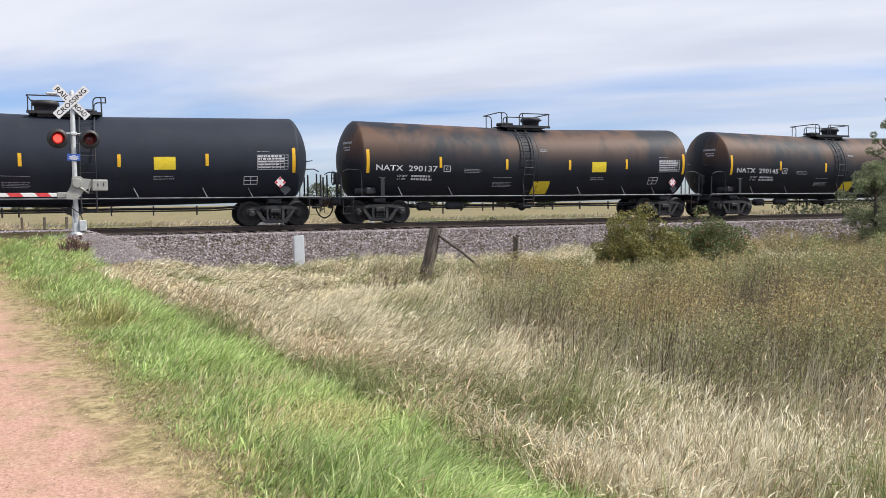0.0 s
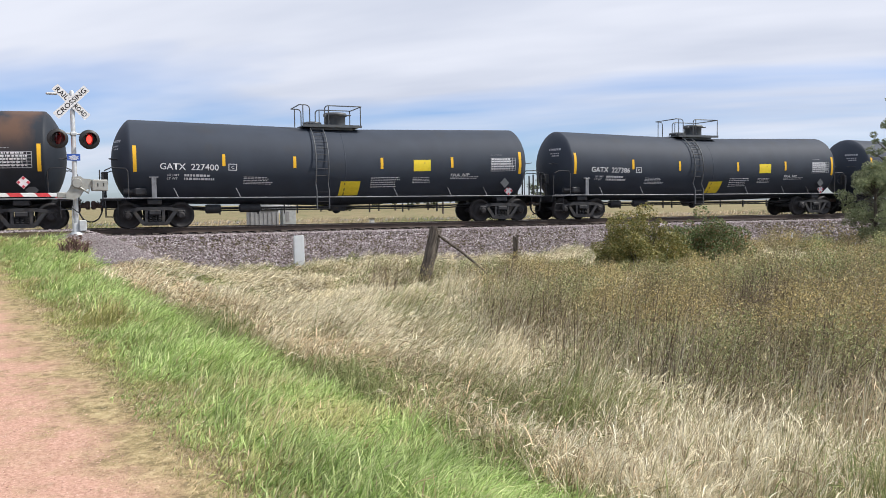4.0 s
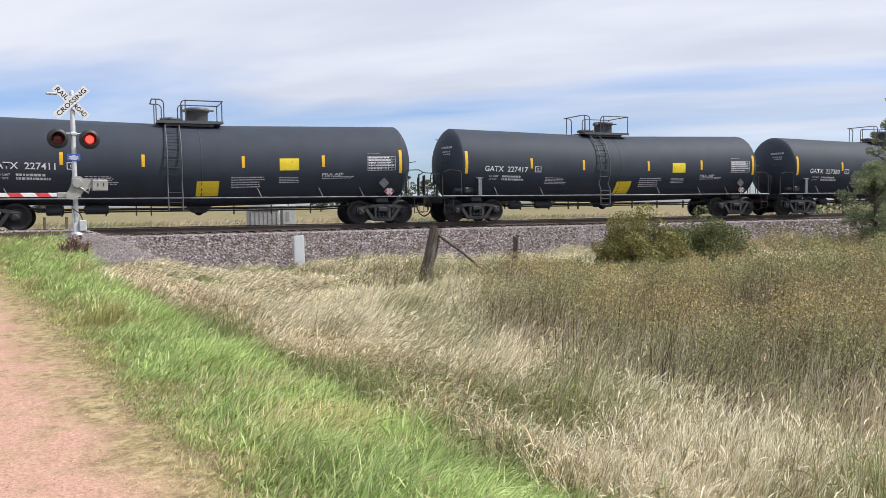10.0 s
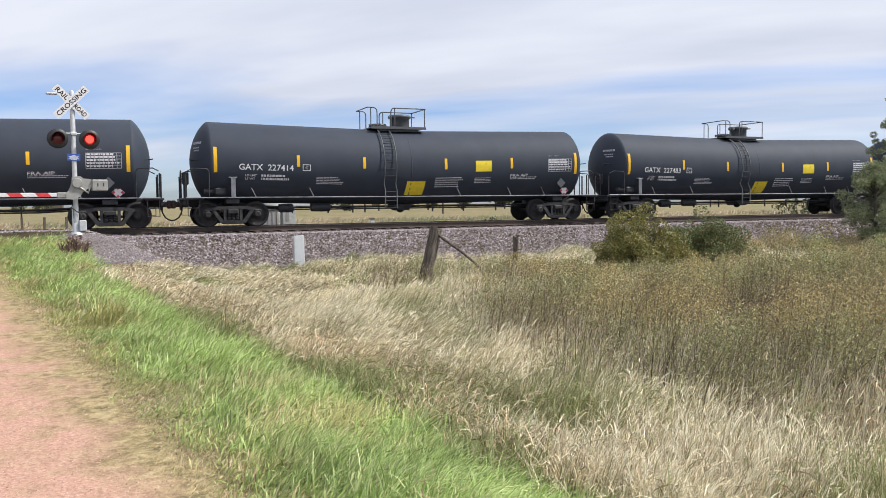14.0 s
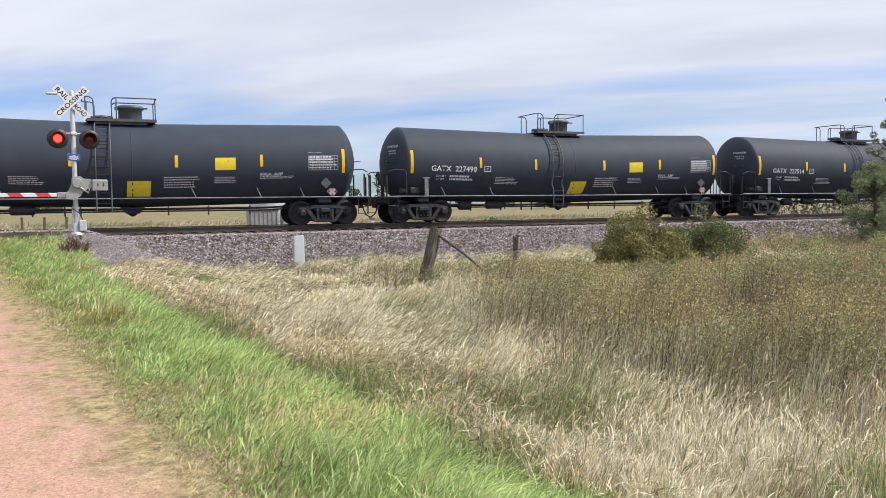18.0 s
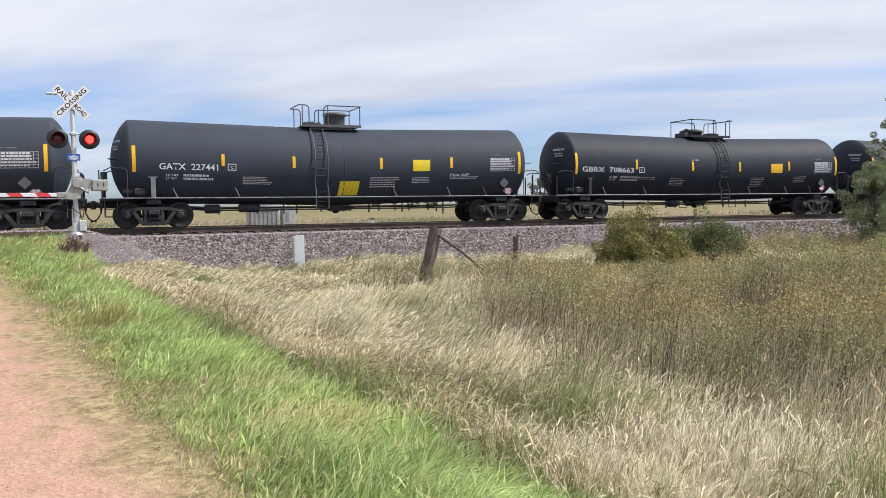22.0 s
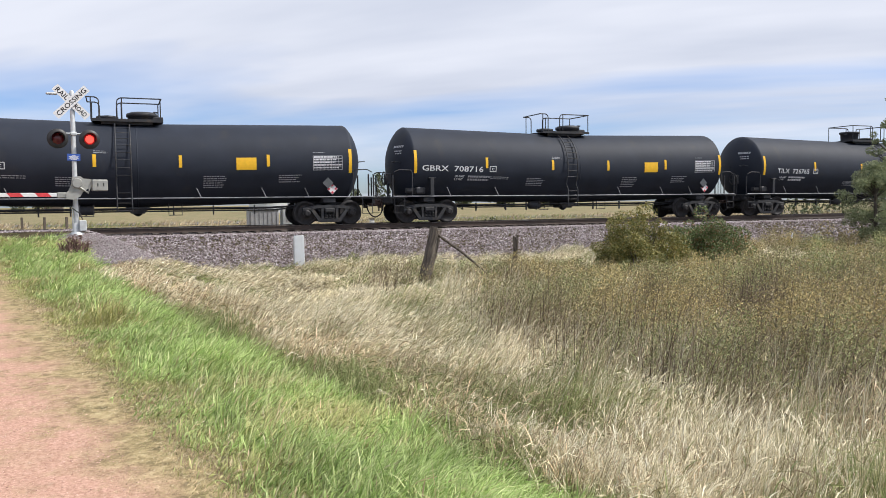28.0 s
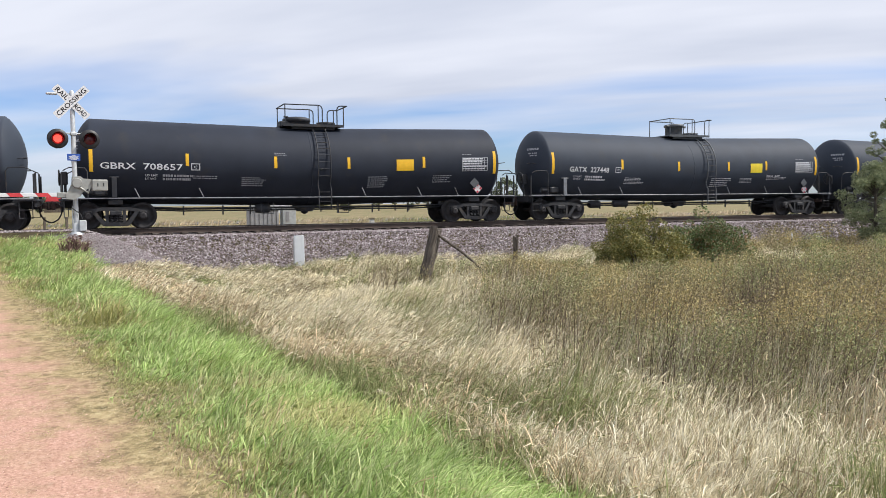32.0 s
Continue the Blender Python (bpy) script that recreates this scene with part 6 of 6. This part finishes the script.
def grain_bin():
    t = thing("grain_bin", "round pale corrugated steel grain bin with conical roof", "grain bin", at=on_land(27.3, 122))
    n = 40
    prof = []
    for i in range(25):
        prof += [(3.55, 0.2 * i), (3.60, 0.2 * i + 0.1)]
    part("wall", Shape().lathe(prof, n), GALV, t)
    part("roof", Shape().lathe([(3.75, 4.9), (0.5, 6.5), (0.45, 6.75), (0.05, 6.8)], n), GALV, t)


def red_barn():
    t = thing("barn", "distant small barn with a red gabled roof", "barn", at=on_land(-15.3, 214))
    part("wall", Shape().box((0, 0, 1.6), (4.6, 6, 3.2)), POST_WOOD, t)
    part("roof", Shape().plate([(-2.6, 3.1), (2.6, 3.1), (1.6, 4.5), (0, 5.0), (-1.6, 4.5)], -3.4, 3.4), RED_SHEET, t)


def utility_pole(x, y, h):
    t = thing("utility_pole", "grey wooden utility pole with crossarm beyond the field", "utility pole", at=on_land(x, y))
    part("pole", Shape().tube([(0, 0, -0.5), (0, 0, h)], [0.17, 0.11], 10), POST_WOOD, t)
    part("crossarm", Shape().box((0, -0.14, h - 0.7), (2.4, 0.10, 0.12), 0.01), POST_WOOD, t)
    for u in (-1.1, -0.4, 0.4, 1.1):
        part("insulator", Shape().lathe([(0.05, 0), (0.06, 0.08), (0.03, 0.16)], 8, Matrix.Translation((u, -0.14, h - 0.64))), GALV, t)


grain_bin()
red_barn()
utility_pole(47.3, 83, 12.0)
for fx, fy, fh, fw, fn in ((-23.5, 204, 5.6, 7, 60), (-18.5, 208, 4.6, 6, 50), (41.5, 138, 6.5, 7, 60), (47, 139, 5.8, 8, 60), (54, 136, 8.2, 5, 60), (57.5, 135, 9.2, 4, 60), (61, 136, 7.8, 5, 60), (66, 137, 6.8, 7, 60), (75, 138, 7.5, 9, 60), (86, 138, 7.0, 9, 60), (98, 140, 7.8, 10, 60)):
    tree(fx, fy, fh, fw, FAR_LEAF, "distant green tree of the field's edge", "far_tree", fn, 110, 0.28, 0.2, 0.12)


def pickup_truck():
    """A crew-cab pickup heading towards -x."""
    white = mat("white_car_paint", (0.72, 0.73, 0.75), 0.3, var=0.03)
    glass = mat("dark_car_glass", (0.02, 0.022, 0.025), 0.08)
    chrome = mat("grey_bumper", (0.4, 0.4, 0.42), 0.35, metal=0.8)
    t = thing("pickup_truck", "white four-door pickup truck driving on the far road", "pickup truck", at=pose(731, 35.2, -0.60))
    body = Shape()
    for y0, y1 in ((-0.98, 0.98),):
        body.plate([(-2.95, 0.48), (2.85, 0.48), (2.85, 1.12), (1.05, 1.12), (-1.55, 1.10), (-2.80, 1.02), (-2.95, 0.90)], y0, y1)
    part("body", body, white, t)
    part("cab", Shape().plate([(-1.60, 1.09), (1.10, 1.09), (0.85, 1.78), (0.60, 1.86), (-0.55, 1.86), (-0.85, 1.78)], -0.82, 0.82), white, t)
    part("windscreen", Shape().plate([(-1.56, 1.14), (-1.48, 1.12), (-0.84, 1.74), (-0.90, 1.76)], -0.74, 0.74), glass, t)
    for side in (-1, 1):
        a, b = (-0.832, -0.815) if side < 0 else (0.815, 0.832)
        part("side_window", Shape().plate([(-1.25, 1.16), (-0.32, 1.16), (-0.32, 1.74), (-0.75, 1.74)], a, b), glass, t)
        part("side_window", Shape().plate([(-0.22, 1.16), (0.85, 1.16), (0.66, 1.74), (-0.22, 1.74)], a, b), glass, t)
    part("grille", Shape().box((-2.955, 0, 0.80), (0.04, 1.1, 0.22), 0.01), BLACK_HOOD, t)
    for y in (-0.78, 0.78):
        part("headlight", Shape().box((-2.955, y, 0.82), (0.05, 0.34, 0.18), 0.02), chrome, t)
        part("tail_light", Shape().box((2.86, y * 1.18, 0.92), (0.04, 0.10, 0.30), 0.01), RED_SHEET, t)
        part("sill_trim", Shape().box((0, y * 1.256, 0.50), (3.0, 0.02, 0.10), 0.005), BLACK_HOOD, t)
        part("mirror", Shape().box((-1.25, y * 1.35, 1.22), (0.10, 0.20, 0.18), 0.03), BLACK_HOOD, t)
        for u in (-1.85, 1.85):
            # flat black half disc on the uncut side, drawing the wheel well's shade
            part("wheel_arch", Shape().plate([(u + 0.47 * math.cos(a * math.pi / 10), 0.46 + 0.47 * math.sin(a * math.pi / 10)) for a in range(11)], y * 1.26 - 0.004, y * 1.26 + 0.004), BLACK_HOOD, t)
    part("front_bumper", Shape().box((-2.98, 0, 0.52), (0.16, 1.9, 0.22), 0.03), chrome, t)
    part("rear_bumper", Shape().box((2.92, 0, 0.52), (0.14, 1.9, 0.20), 0.03), chrome, t)
    tyre = Shape().lathe([(0.24, -0.12), (0.37, -0.12), (0.39, -0.08), (0.39, 0.08), (0.37, 0.12), (0.24, 0.12)], 24, Matrix.Rotation(radians(90), 4, "X")).mesh("tyre", RUBBER)
    rim = Shape().lathe([(0.03, -0.10), (0.24, -0.115), (0.24, 0.115), (0.03, 0.10)], 20, Matrix.Rotation(radians(90), 4, "X")).mesh("rim", chrome)
    for u in (-1.85, 1.85):
        for y in (-0.93, 0.93):
            w = part("wheel", tyre, RUBBER, t, "black tyre on a grey rim")
            w.matrix_basis = pose(u, y, 0.39)
            part("rim", rim, chrome, w)
    return t


PICKUP = pickup_truck()


# ---- movement ----
def run(t):
    """Metres that the train has gone by t seconds."""
    q = t / 16
    check = 0.48 * float(sstep(20.8, 20.9, t))       # a short check in its run
    return 247.141 * q + 8.409 * q ** 2 - 4.083 * q ** 3 + 0.994 * q ** 4 - check


FLASH, FLASH_AT = 0.5957, 0.40


def motions():
    times = sorted([0.2 * i for i in range(161)] + [20.7, 20.9, 21.1])
    for car, at in TRAIN:
        walk(car, [(t, pose(at - run(t), 0, 0)) for t in times])
        # axles turn while the car is before the camera
        shown = [i / 30 for i in range(961) if -16 < at - run(i / 30) < 52]
        if not shown:
            continue
        span = [shown[0] + k / 30 for k in range(len(shown))]
        for b in car.children:
            if not b.name.startswith("bogie"):
                continue
            for w in b.children:
                if w.name.startswith("wheelset"):
                    u = w.location.x
                    rows = [(t, pose(u, 0, 0.457) @ Matrix.Rotation(-run(t) / 0.457 % (2 * math.pi), 4, "Y")) for t in span]
                    if span[0] > 0.05:
                        rows.insert(0, (0.0, rows[0][1]))
                    if span[-1] < 31.95:
                        rows.append((32.0, rows[-1][1]))
                    walk(w, rows)
    walk(PICKUP, [(float(t), pose(1.9 + 29.2 * (25 - t), 35.2, -0.60)) for t in range(33)])
    # grass and weeds give way to gusts
    for ob, mid in SWAYING:
        lag, tilt = mid.x * 0.55 - mid.y * 0.25, 1.0 if mid.y < -20 else 0.7
        rows = []
        for i in range(54):
            t = 32.0 * i / 53
            a = tilt * (0.6 * math.sin(2.1 * t - lag) + 0.4 * math.sin(3.7 * t - 1.6 * lag + 1.0))
            rows.append((t, pose(*mid, 0.35 * a, a, 0)))
        walk(ob, rows)
    # the two lamps light in turn, each by turning its lens about
    for q, lens in zip((-1, 1), LAMPS):
        place = lens.location.copy()
        lit = q < 0
        rows = [(0.0, 0 if lit else 180)]
        t = FLASH_AT
        while t < 31.99:
            a = rows[-1][1]
            for k in (-1, 0, 1, 2):
                rows.append((t + (k - 0.5) / 30, a + 60 * max(0, k + 1)))
            lit = not lit
            t += FLASH
        rows.append((32.0, rows[-1][1]))
        walk(lens, [(t, pose(*place, 0, 0, a % 360)) for t, a in rows])


motions()
